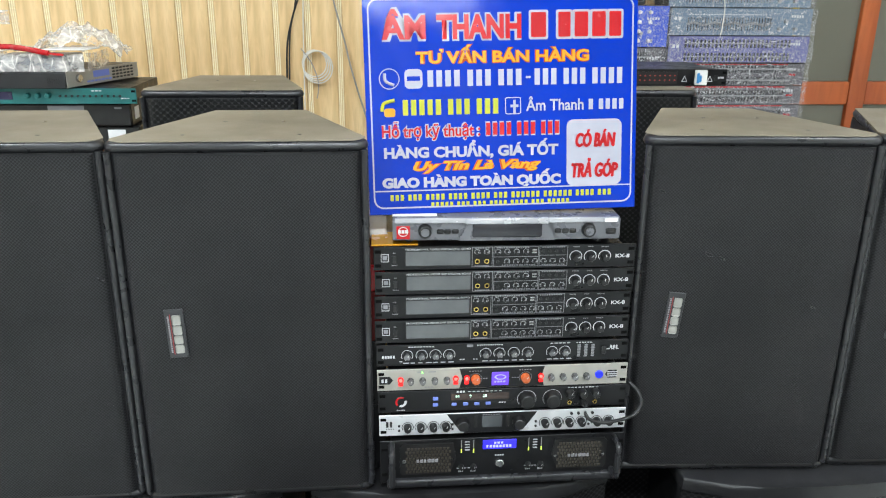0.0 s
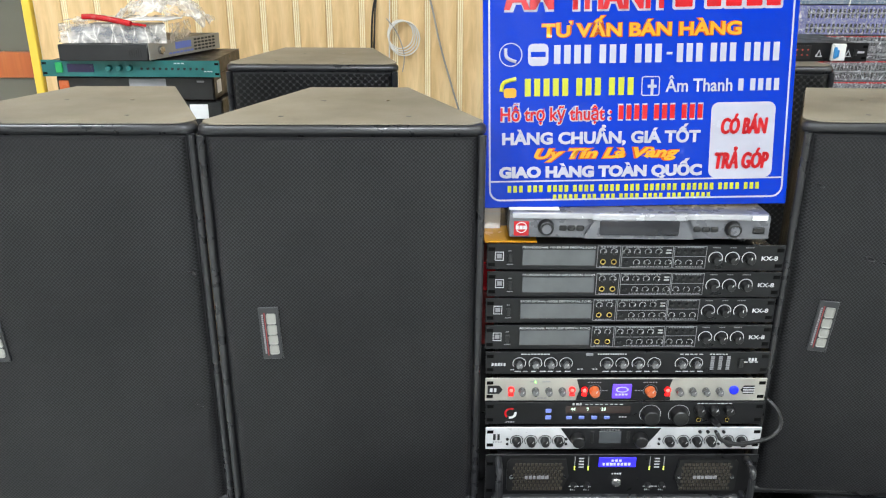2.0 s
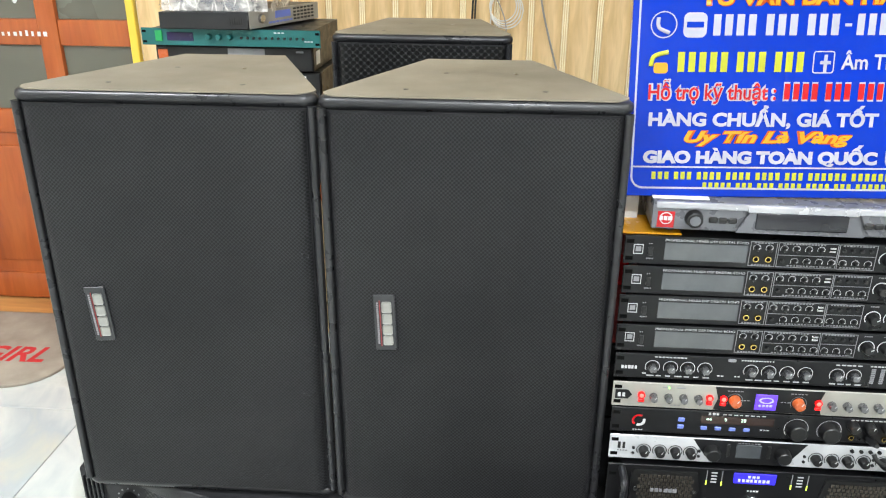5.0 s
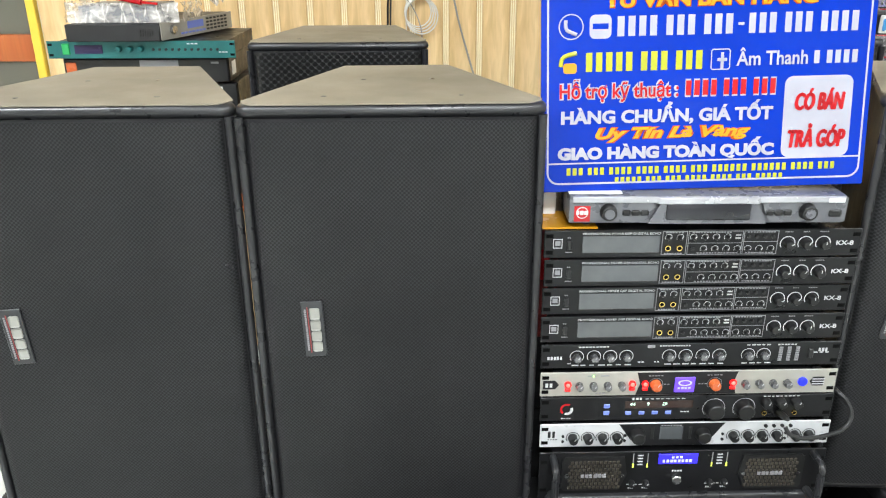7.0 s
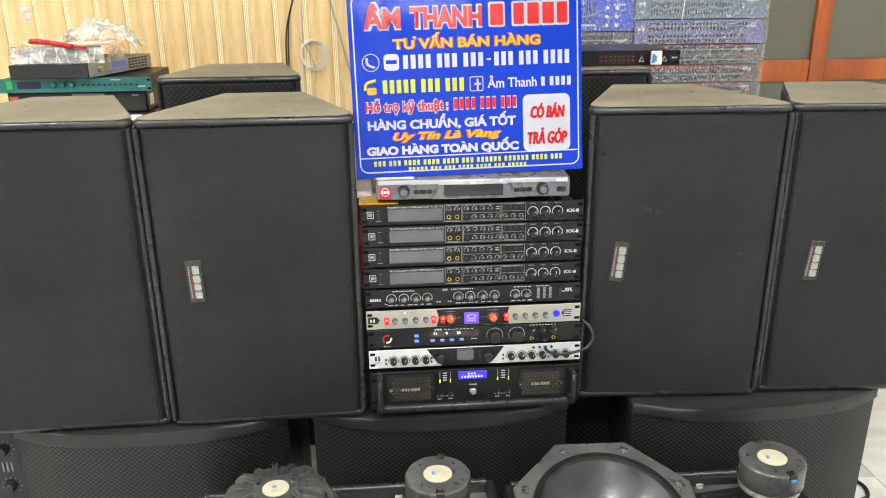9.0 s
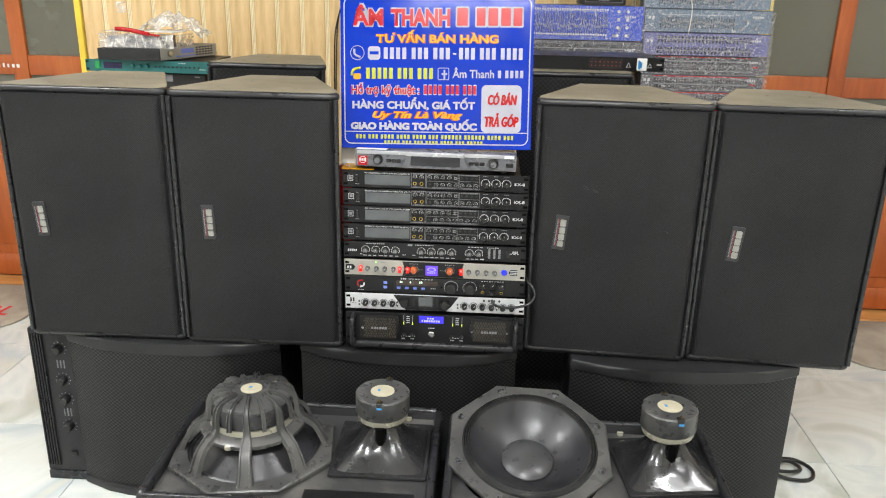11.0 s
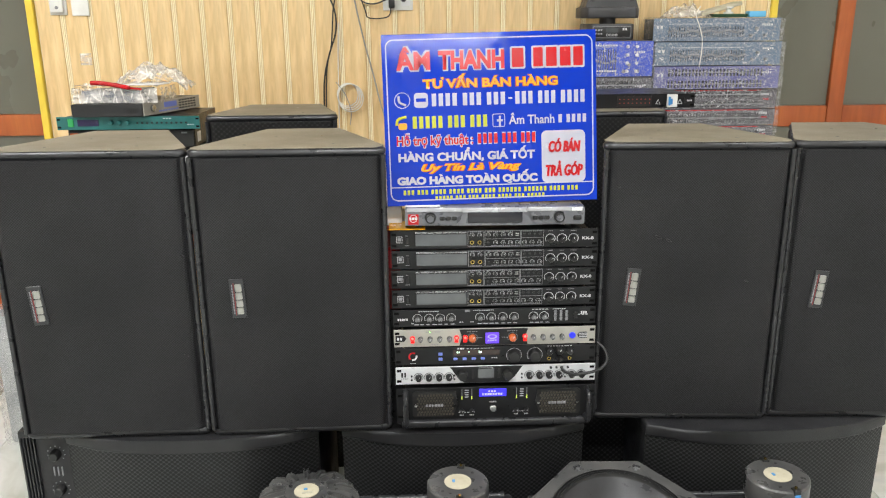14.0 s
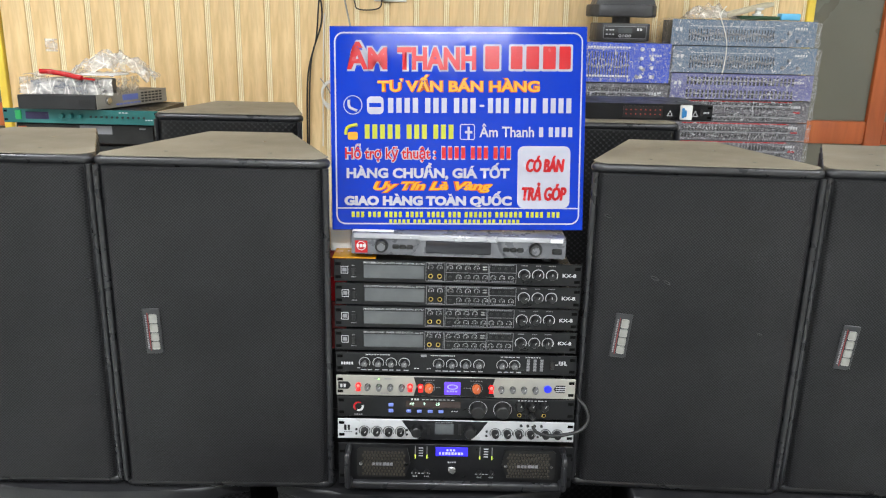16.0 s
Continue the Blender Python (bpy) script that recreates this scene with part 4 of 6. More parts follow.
ob = tagged(part("packing_box", box(B(), -0.012, 0.03, 1.415, 1.55, 1.0125, 1.06, 0.002, 1), "white_plastic", None), "small pale wrapped box behind the receiver", "box")


# ---- advertising sign ----
SW, SH = 0.488, 0.387
sign = thing("advertising_sign", pose(0.2425, 1.370, 1.0735, -9.3, -1.1, 0), "glossy blue shop sign with white, red and yellow lettering", "sign")
part("board", box(B(), -SW / 2, SW / 2, 0, 0.006, 0, SH, 0.0008, 1), "sign_blue", sign)


def su(u):
    return (u - 0.5) * SW


def sv(v):
    return (1 - v) * SH


def round_frame(x0, x1, z0, z1, r, w, y):
    bm = B()
    prev = first = None
    for cx, cz, a0 in ((x1 - r, z1 - r, 0), (x0 + r, z1 - r, 90), (x0 + r, z0 + r, 180), (x1 - r, z0 + r, 270)):
        for k in range(7):
            a = radians(a0 + 15 * k)
            now = [bm.verts.new((cx + q * math.cos(a), y, cz + q * math.sin(a))) for q in (r, r - w)]
            if prev:
                bm.faces.new((prev[0], now[0], now[1], prev[1]))
            first, prev = first or now, now
    bm.faces.new((prev[0], first[0], first[1], prev[1]))
    return bm


def round_plate(x0, x1, z0, z1, r, y, t=0.0006):
    pts = []
    for cx, cz, a0 in ((x1 - r, z1 - r, 0), (x0 + r, z1 - r, 90), (x0 + r, z0 + r, 180), (x1 - r, z0 + r, 270)):
        pts += [(cx + r * math.cos(radians(a0 + 18 * k)), cz + r * math.sin(radians(a0 + 18 * k))) for k in range(6)]
    bm = B()
    bm.faces.new([bm.verts.new((x, y, z)) for x, z in pts])
    return bm


def number_bars(u0, u1, v0, v1, groups, mat, y=-0.0006, name="number_bar"):
    """Plain bars in the place of a number, one to a digit."""
    total = sum(groups) + 0.5 * (len(groups) - 1)
    step, x = (su(u1) - su(u0)) / total, su(u0)
    for g in groups:
        for k in range(g):
            shared(name, ("bar", step, v0, v1, mat), lambda: box(B(), step * 0.18, step * 0.82, y, y + 0.0002, 0, sv(v0) - sv(v1)), mat, sign, pose(x, 0, sv(v1)))
            x += step
        x += step * 0.5


part("border", round_frame(su(0.017), su(0.985), sv(0.972), sv(0.028), 0.018, 0.0028, -0.0006), "sign_white", sign, "", False)
part("rule", box(B(), su(0.022), su(0.98), -0.0007, -0.0003, sv(0.893), sv(0.887)), "sign_white", sign, "", False)
def words(text, u0, u1, v0, v1, mat, halo=None, bold=0.0, shear=0.0, glow=0.0022, lift=0.0):
    cap = (sv(v0) - sv(v1))
    size = cap / 0.729
    if halo:
        lettering(text, su(u0), sv(v1), size, halo, sign, -0.0005 - lift, su(u1) - su(u0), "lettering_edge", 0, shear, "LEFT", bold + glow)
    lettering(text, su(u0), sv(v1), size, mat, sign, -0.0014 - lift, su(u1) - su(u0), "lettering", 0, shear, "LEFT", bold)
words("ÂM", 0.066, 0.224, 0.1, 0.203, "sign_red", "sign_white", 0.0018, 0, 0.0032)
words("THANH", 0.262, 0.57, 0.1, 0.203, "sign_red", "sign_white", 0.0024, 0, 0.003)
for u0, u1 in ((0.605, 0.66), (0.705, 0.75), (0.765, 0.815), (0.83, 0.88), (0.893, 0.938)):
    part("name_bar_edge", round_plate(su(u0) - 0.004, su(u1) + 0.004, sv(0.205) - 0.004, sv(0.095) + 0.004, 0.004, -0.0005), "sign_white", sign, "", False)
    part("name_bar", round_plate(su(u0), su(u1), sv(0.205), sv(0.095), 0.002, -0.0014), "sign_red", sign, "", False)
words("TƯ VẤN BÁN HÀNG", 0.185, 0.82, 0.262, 0.312, "sign_orange", "halo_red", 0.0008, 0, 0.0012)
words("HÀNG CHUẨN, GIÁ TỐT", 0.06, 0.705, 0.69, 0.737, "sign_white", None, 0.0011)
words("Uy Tín Là Vàng", 0.165, 0.64, 0.757, 0.797, "sign_orange", "halo_red", 0.0008, 0.3, 0.0012)
words("GIAO HÀNG TOÀN QUỐC", 0.05, 0.715, 0.83, 0.873, "sign_white", None, 0.0014)
words("Hỗ trợ kỹ thuật :", 0.055, 0.415, 0.588, 0.642, "sign_red", "sign_white", 0.0006, 0, 0.0018)
number_bars(0.43, 0.715, 0.58, 0.648, (4, 3, 3), "sign_white")
number_bars(0.432, 0.713, 0.586, 0.642, (4, 3, 3), "sign_red", -0.001)
words("Âm Thanh", 0.585, 0.80, 0.482, 0.535, "sign_white", None, 0.0005)
number_bars(0.815, 0.955, 0.487, 0.535, (1, 4), "sign_white", name="name_bar")
number_bars(0.22, 0.575, 0.345, 0.418, (4, 3, 3), "sign_white")
part("dash", box(B(), su(0.585), su(0.603), -0.0008, -0.0004, sv(0.388), sv(0.378)), "sign_white", sign, "", False)
number_bars(0.612, 0.95, 0.345, 0.418, (3, 3, 4), "sign_white")
number_bars(0.128, 0.488, 0.475, 0.545, (5, 3, 3), "sign_yellow")
number_bars(0.075, 0.91, 0.908, 0.936, (3, 3, 4, 4, 4, 3, 6, 6, 4, 3), "sign_yellow", name="address_bar")
number_bars(0.225, 0.75, 0.947, 0.966, (5, 3, 3, 4, 4, 3, 5), "sign_yellow", name="address_bar")
# icons
ob = part("icon_ring", ring_mesh(0.0165, 0.0182, 0, 360, 32), "sign_white", sign, "", False)
ob.matrix_basis = pose(su(0.088), -0.0006, sv(0.38)) @ FACE
part("handset", tube(B(), [(su(0.072), -0.0008, sv(0.355)), (su(0.075), -0.0008, sv(0.39)), (su(0.105), -0.0008, sv(0.408))], 0.0028, 8), "sign_white", sign)
part("app_logo", round_plate(su(0.143), su(0.208), sv(0.425), sv(0.338), 0.008, -0.0006), "sign_white", sign, "", False)
part("app_logo_mark", box(B(), su(0.152), su(0.199), -0.001, -0.0007, sv(0.39), sv(0.37)), "sign_blue", sign, "", False)
part("telephone_icon", round_plate(su(0.066), su(0.106), sv(0.55), sv(0.512), 0.004, -0.0006), "sign_orange", sign, "", False)
part("telephone_icon", tube(B(), [(su(0.058), -0.0006, sv(0.525)), (su(0.066), -0.0006, sv(0.49)), (su(0.105), -0.0006, sv(0.475))], 0.0032, 8), "sign_yellow", sign)
part("network_logo", round_frame(su(0.508), su(0.567), sv(0.55), sv(0.472), 0.004, 0.0016, -0.0006), "sign_white", sign, "", False)
part("network_logo_mark", box(box(B(), su(0.538), su(0.547), -0.0008, -0.0004, sv(0.548), sv(0.485)), su(0.528), su(0.557), -0.0008, -0.0004, sv(0.518), sv(0.506)), "sign_white", sign, "", False)
part("white_field", round_plate(su(0.737), su(0.945), sv(0.888), sv(0.58), 0.012, -0.0006), "sign_white", sign, "white rounded field with red words", False)
for du, dv in ((-0.0028, 0.0), (0.0, 0.002), (0.0028, 0.0), (0.0, -0.002)):  # heavy strokes
    words("CÓ BÁN", 0.772 + du, 0.92 + du, 0.642 + dv, 0.706 + dv, "sign_red", None, 0.0005, 0.18, 0.001, 0.0004 + abs(du) * 0.02 + dv * 0.01)
for du, dv in ((-0.0028, 0.0), (0.0, 0.002), (0.0028, 0.0), (0.0, -0.002)):  # heavy strokes
    words("TRẢ GÓP", 0.757 + du, 0.93 + du, 0.782 + dv, 0.848 + dv, "sign_red", None, 0.0005, 0.18, 0.001, 0.0004 + abs(du) * 0.02 + dv * 0.01)


# ---- opened speaker cabinets on their backs, with loose drivers on them ----
def holed_plate(x0, x1, z0, z1, cx, cz, r, y0, y1, n=40):
    """A board in the xz plane with one round hole."""
    bm = B()
    rim, out = [], []
    for k in range(n):
        a = 2 * math.pi * k / n
        c, s = math.cos(a), math.sin(a)
        reach = min(((x1 - cx) / c if c > 1e-6 else (x0 - cx) / c if c < -1e-6 else 9), ((z1 - cz) / s if s > 1e-6 else (z0 - cz) / s if s < -1e-6 else 9))
        rim.append([bm.verts.new((cx + r * c, y, cz + r * s)) for y in (y0, y1)])
        out.append(bm.verts.new((cx + reach * c, y0, cz + reach * s)))
    for k in range(n):
        j = (k + 1) % n
        bm.faces.new((rim[k][0], rim[j][0], out[j], out[k]))
        bm.faces.new((rim[k][0], rim[k][1], rim[j][1], rim[j][0]))
    for px, pz in ((x0, z0), (x1, z0), (x1, z1), (x0, z1)):
        k = min(range(n), key=lambda i: (out[i].co.x - px) ** 2 + (out[i].co.z - pz) ** 2)
        near = [out[(k - 1) % n], out[k], out[(k + 1) % n]]
        v = bm.verts.new((px, y0, pz))
        for a, b in zip(near, near[1:]):
            bm.faces.new((a, b, v))
    return bm


def open_cabinet(m, w, h, d, back, hole_z, label):
    s = thing("open_speaker_cabinet", m, label, "loudspeaker", "opened speaker cabinets lying on their backs")
    cap = 0.02
    # side walls taper towards the back panel
    for sx in (-1, 1):
        bm = B()
        a, b, t = sx * w / 2, sx * back / 2, 0.018 * sx
        prof = [(a, 0.006), (a - t, 0.006), (b - t, d - 0.006), (b, d - 0.006)]
        lo, hi = [bm.verts.new((x, y, cap)) for x, y in prof], [bm.verts.new((x, y, h - cap)) for x, y in prof]
        bm.faces.new(lo), bm.faces.new(hi[::-1])
        for i in range(4):
            bm.faces.new((lo[i], hi[i], hi[(i + 1) % 4], lo[(i + 1) % 4]))
        part("side_panel", bm, "cab", s)
        bm = cyl(B(), 0.008, cap - 0.003, h - cap + 0.003, 12, pose(sx * (w / 2 - 0.004), 0.006, 0))
        part("edge_strip", bm, "rubber", s)
    part("back_panel", box(B(), -back / 2, back / 2, d - 0.018, d, 0.004, h - 0.004, 0.003, 1), "cab", s)
    for z0 in (0, h - cap):
        part("end_board", prism(B(), rounded_plan(w, d - 0.004, back, 0.025, 0.003), z0, z0 + cap, 0.007, 3, True), "rubber", s, "black end board with rounded rim")
    part("baffle", holed_plate(-w / 2 + 0.015, w / 2 - 0.015, cap, h - cap, 0.0, hole_z, 0.168, 0.022, 0.04), worn("scuffed black baffle", (0.04, 0.04, 0.04), (0.13, 0.124, 0.113), 0.42, 0, 7.0, 300.0, 0.3, (0.45, 0.75)), s, "scuffed black baffle board with round opening")
    bm = B()
    box(bm, w / 2 - 0.075, w / 2 - 0.03, 0.0195, 0.0215, h * 0.55, h - 0.045)
    part("port", bm, "knob", s, "rectangular bass port")
    for z in (0.05, 0.2, 0.45, h - 0.09):
        for sx in (-1, 1):
            part("grille_clip", box(box(B(), sx * (w / 2 - 0.03) - 0.003, sx * (w / 2 - 0.03) + 0.003, 0.012, 0.022, z - 0.008, z + 0.008, 0.001, 1), sx * (w / 2 - 0.03) - 0.006, sx * (w / 2 - 0.03) + 0.006, 0.018, 0.022, z - 0.004, z + 0.004), "dark_steel" if z < 0.3 else "plated", s)
    return s


M["plated"] = plain("dull zinc plated steel", (0.46, 0.44, 0.35), 0.34, 0.4)
LIE = lambda x, y, z, a=0: pose(x, y, z, -90, 0, -90 + a)
open_cabinet(LIE(-0.386, 1.04, 0.382), 0.43, 0.668, 0.382, 0.2, 0.216, "opened black speaker cabinet lying on its back")
open_cabinet(LIE(0.302, 1.02, 0.382, -0.5), 0.43, 0.664, 0.382, 0.2, 0.205, "opened black speaker cabinet lying on its back")

M["cast"] = worn("dark grey cast aluminium", (0.055, 0.055, 0.054), (0.115, 0.112, 0.106), 0.33, 0.15, 9.0, 260.0, 0.25)
M["cone"] = worn("black coated paper cone", (0.014, 0.014, 0.015), (0.036, 0.036, 0.04), 0.34, 0, 9.0, 300.0, 0.18, (0.3, 0.75))
M["dust_cap"] = worn("dark grey dust cap", (0.035, 0.035, 0.036), (0.065, 0.065, 0.066), 0.34, 0, 14.0, 300.0, 0.15)
M["surround"] = worn("black doped cloth surround", (0.012, 0.012, 0.012), (0.035, 0.035, 0.034), 0.4, 0, 20.0, 400.0, 0.3)
M["magnet"] = worn("black ferrite magnet", (0.012, 0.012, 0.013), (0.03, 0.03, 0.032), 0.3, 0, 12.0, 200.0, 0.3)
M["cream_label"] = worn("cream round label", (0.42, 0.38, 0.27), (0.52, 0.48, 0.36), 0.4, 0, 30.0, 200.0, 0.02)
M["horn_gloss"] = worn("glossy black moulded plastic", (0.013, 0.013, 0.014), (0.027, 0.027, 0.028), 0.2, 0, 6.0, 60.0, 0.05, spec=0.7)
M["lug_blue"] = plain("blue insulator", (0.05, 0.25, 0.55), 0.4)


def octagon_frame(bm, apothem, inner, z0, z1, n_in=48):
    """An octagonal flange with a round opening."""
    R = apothem / math.cos(math.pi / 8)
    def outer(a):
        k = round((a - math.pi / 8 * 0) / (math.pi / 4))
        return apothem / math.cos(a - k * math.pi / 4)
    rings = []
    for r_of, z in ((lambda a: inner, z1), (lambda a: outer(a) - 0.003, z1), (outer, z1 - 0.003), (outer, z0), (lambda a: inner, z0)):
        rings.append([bm.verts.new((r_of(a) * math.cos(a), r_of(a) * math.sin(a), z)) for a in [2 * math.pi * k / n_in for k in range(n_in)]])
    rings.append(rings[0])
    for a, b in zip(rings, rings[1:]):
        for k in range(n_in):
            j = (k + 1) % n_in
            bm.faces.new((a[k], a[j], b[j], b[k]))
    return bm


def rib(bm, path, widths, thick, turn):
    """A flat strut along (radius, height) points, standing at the given turn."""
    m = pose(0, 0, 0, 0, 0, turn)
    rings = []
    for i, ((r, z), w) in enumerate(zip(path, widths)):
        a, b = path[max(i - 1, 0)], path[min(i + 1, len(path) - 1)]
        d = Vector((b[0] - a[0], b[1] - a[1])).normalized()
        n = Vector((-d.y, d.x)) * thick / 2
        rings.append([bm.verts.new(m @ Vector((r + q * n.x, s * w / 2 * (0.82 if q < 0 else 1), z + q * n.y))) for q, s in ((1, -1), (1, 1), (-1, 1), (-1, 0.74), (-0.25, 0.66), (-0.25, -0.66), (-1, -0.74), (-1, -1))])
    for a, b in zip(rings, rings[1:]):
        for k in range(8):
            bm.faces.new((a[k], a[(k + 1) % 8], b[(k + 1) % 8], b[k]))
    bm.faces.new(rings[0]), bm.faces.new(rings[-1][::-1])
    return bm


def woofer_down(m):
    s = thing("woofer", m, "loose fifteen-inch woofer lying face down, ribbed basket and magnet up", "woofer", "loose woofers")
    part("flange", octagon_frame(B(), 0.194, 0.162, 0.0, 0.012), "cast", s, "octagonal cast flange")
    part("cone", lathe(B(), [(0.163, 0.006), (0.155, 0.012), (0.15, 0.008), (0.07, 0.082)], 40), "cone", s)
    part("spider_ring", lathe(B(), [(0.062, 0.070), (0.122, 0.072), (0.127, 0.076), (0.127, 0.084), (0.122, 0.088), (0.09, 0.1), (0.062, 0.1)], 40), "cast", s)
    part("gap_ring", lathe(B(), [(0.08, 0.094), (0.1035, 0.095), (0.1035, 0.108), (0.08, 0.109)], 36), "plated", s)
    part("magnet", lathe(B(), [(0.0, 0.106), (0.094, 0.106), (0.1, 0.11), (0.1, 0.144), (0.096, 0.15), (0.0, 0.15)], 40), "magnet", s)
    part("back_cover", lathe(B(), [(0.096, 0.146), (0.092, 0.156), (0.078, 0.164), (0.05, 0.167), (0.047, 0.169), (0.03, 0.169), (0.0, 0.169)], 40), "cast", s)
    path = [(0.178, 0.008), (0.17, 0.025), (0.16, 0.05), (0.148, 0.07), (0.132, 0.083), (0.116, 0.093), (0.108, 0.106), (0.106, 0.13), (0.102, 0.148), (0.092, 0.161), (0.07, 0.169), (0.044, 0.172)]
    wid = [0.042, 0.036, 0.032, 0.03, 0.03, 0.025, 0.018, 0.016, 0.015, 0.013, 0.011, 0.008]
    for k in range(8):
        part("basket_rib", rib(B(), path, wid, 0.011, 45 * k - 90), "cast", s)
    path2 = [(0.108, 0.108), (0.105, 0.132), (0.101, 0.149), (0.091, 0.160), (0.07, 0.1675), (0.046, 0.170)]
    for k in range(8):
        part("cover_fin", rib(B(), path2, [0.011, 0.011, 0.01, 0.009, 0.008, 0.006], 0.008, 45 * k - 67.5), "cast", s)
    for k in range(3):
        part("screw", cyl(B(), 0.0045, 0.168, 0.1725, 10, pose(0.039 * math.cos(k * 2.09 + 0.5), 0.039 * math.sin(k * 2.09 + 0.5), 0)), "steel", s)
    part("label", cyl(B(), 0.026, 0.169, 0.1705, 28), "cream_label", s, "round cream label with blue mark")
    part("label_mark", box(B(), -0.006, 0.002, 0.002, 0.008, 0.1705, 0.1712), "lug_blue", s)
    part("label_mark", box(B(), -0.01, 0.012, -0.011, -0.006, 0.1705, 0.1712), "plated", s)
    part("terminal", box(B(), -0.05, -0.036, -0.124, -0.108, 0.074, 0.086, 0.002, 1), "plated", s)
    for k in range(8):
        for da in (-0.06, 0.06):
            a = math.pi / 4 * k + da + math.pi / 8
            part("bolt_hole", cyl(B(), 0.0032, 0.0115, 0.0126, 8, pose(0.188 * math.cos(a), 0.188 * math.sin(a), 0)), "steel" if k == 3 else "knob", s)
    return s


def woofer_up(m):
    s = thing("woofer", m, "loose fifteen-inch woofer face up with shiny black cone", "woofer", "loose woofers")
    part("flange", octagon_frame(B(), 0.197, 0.168, -0.012, 0.0), "cast", s, "octagonal cast flange")
    prof = [(0.169, -0.004), (0.166, 0.003)]
    for k in range(3):
        r = 0.1655 - k * 0.0055
        prof += [(r, 0.004), (r - 0.0025, 0.0065), (r - 0.005, -0.001)]
    part("surround", lathe(B(), prof + [(0.148, -0.003)], 56), "surround", s, "ribbed black cloth surround")
    part("cone", lathe(B(), [(0.15, -0.002), (0.142, -0.010), (0.12, -0.030), (0.09, -0.051), (0.058, -0.067), (0.05, -0.07)], 56), "cone", s, "shiny black paper cone")
    part("dust_cap", lathe(B(), [(0.066, -0.062), (0.065, -0.058), (0.057, -0.052), (0.042, -0.046), (0.024, -0.042), (0.0, -0.040)], 40), "dust_cap", s, "domed grey dust cap")
    part("basket", lathe(B(), [(0.165, -0.012), (0.15, -0.06), (0.09, -0.1), (0.085, -0.15), (0.0, -0.15)], 32), "cast", s)
    for k in range(8):
        a = math.pi / 4 * k + math.pi / 8
        c = shared("gasket_clip", "gasket clip", lambda: box(box(B(), -0.009, 0.009, -0.006, 0.006, 0.0, 0.004, 0.001, 1), -0.003, 0.003, -0.012, -0.002, 0.0, 0.003, 0.001, 1), "dark_steel", s, pose(0.187 * math.cos(a), 0.187 * math.sin(a), 0, 0, 0, math.degrees(a) - 90))
        for q in (-0.005, 0.005):
            shared("clip_hole", "clip hole", lambda: cyl(B(), 0.0024, 0.0039, 0.0048, 8), "knob", c, pose(q, 0.001, 0))
    return s


def horn_driver(m, turn, label):
    s = thing("horn_driver", m, label, "horn", "loose horns with compression drivers")
    part("flange", box(B(), -0.118, 0.118, -0.122, 0.122, 0, 0.009, 0.003, 2), "horn_gloss", s)
    bm = B()
    n, rings = 48, []
    for z, half, power, pinch in ((0.007, 0.112, 9, 0), (0.014, 0.104, 8, 0.02), (0.026, 0.085, 6, 0.08), (0.042, 0.066, 4.5, 0.14), (0.06, 0.052, 3.5, 0.16), (0.078, 0.043, 2.8, 0.12), (0.09, 0.04, 2.2, 0.04), (0.1, 0.042, 2.0, 0)):
        ring = []
        for k in range(n):
            a = 2 * math.pi * k / n
            c, q = math.cos(a), math.sin(a)
            r = half / (abs(c) ** power + abs(q) ** power) ** (1 / power)
            r *= 1 - pinch * math.exp(-((abs(q) - 1) / 0.05) ** 2) - 0.6 * pinch * math.exp(-((abs(c) - 1) / 0.05) ** 2)
            ring.append(bm.verts.new((r * c, r * q, z)))
        rings.append(ring)
    for a, b in zip(rings, rings[1:]):
        for k in range(n):
            bm.faces.new((a[k], a[(k + 1) % n], b[(k + 1) % n], b[k]))
    part("horn", bm, "horn_gloss", s, "glossy black flared horn")
    part("mount_ring", lathe(B(), [(0, 0.094), (0.05, 0.094), (0.05, 0.099), (0.056, 0.1), (0.056, 0.104), (0, 0.104)], 40), "horn_gloss", s)
    part("plated_ring", lathe(B(), [(0.045, 0.102), (0.060, 0.102), (0.0615, 0.105), (0.0615, 0.118), (0.045, 0.12)], 40), "plated", s, "dull gold plated ring")
    part("driver_body", lathe(B(), [(0.0, 0.118), (0.064, 0.118), (0.066, 0.121), (0.066, 0.166), (0.063, 0.170), (0.0, 0.170)], 48), "cast", s, "dark grey compression driver body")
    part("label", cyl(B(), 0.029, 0.1695, 0.1712, 32), "cream_label", s, "round cream label")
    part("label_mark", box(B(), -0.012, -0.006, -0.003, 0.007, 0.1711, 0.1718), "lug_blue", s)
    part("neck_slot", lathe(B(), [(0, -0.036), (0.007, -0.03), (0.011, -0.015), (0.012, 0.01), (0.012, 0.04), (0, 0.041)], 16, pose(0, -0.046, 0.066, 14)), "black_slot", s, "dark moulded slot in the horn neck")
    for k in range(4):
        a = radians(45 + 90 * k + turn)
        part("bolt_hole", cyl(B(), 0.0035, 0.1695, 0.1706, 10, pose(0.048 * math.cos(a), 0.048 * math.sin(a), 0)), "knob", s)
    for a0, col in ((-90, "lug_blue"), (80, "sign_red")):
        a = radians(a0 + turn * 0.3)
        t = part("terminal", box(B(), -0.008, 0.008, -0.012, 0.004, 0, 0.012, 0.001, 1), "knob", s, "spring terminal")
        t.matrix_basis = pose(0.056 * math.cos(a), 0.056 * math.sin(a), 0.161, 0, 0, a0 + 90)
        part("terminal_post", cyl(B(), 0.003, 0.0, 0.016, 10, pose(0, -0.003, 0)), "gold", t)
        part("terminal_cap", box(B(), -0.006, 0.006, -0.0135, -0.011, -0.004, 0.001), col, t)
    return s


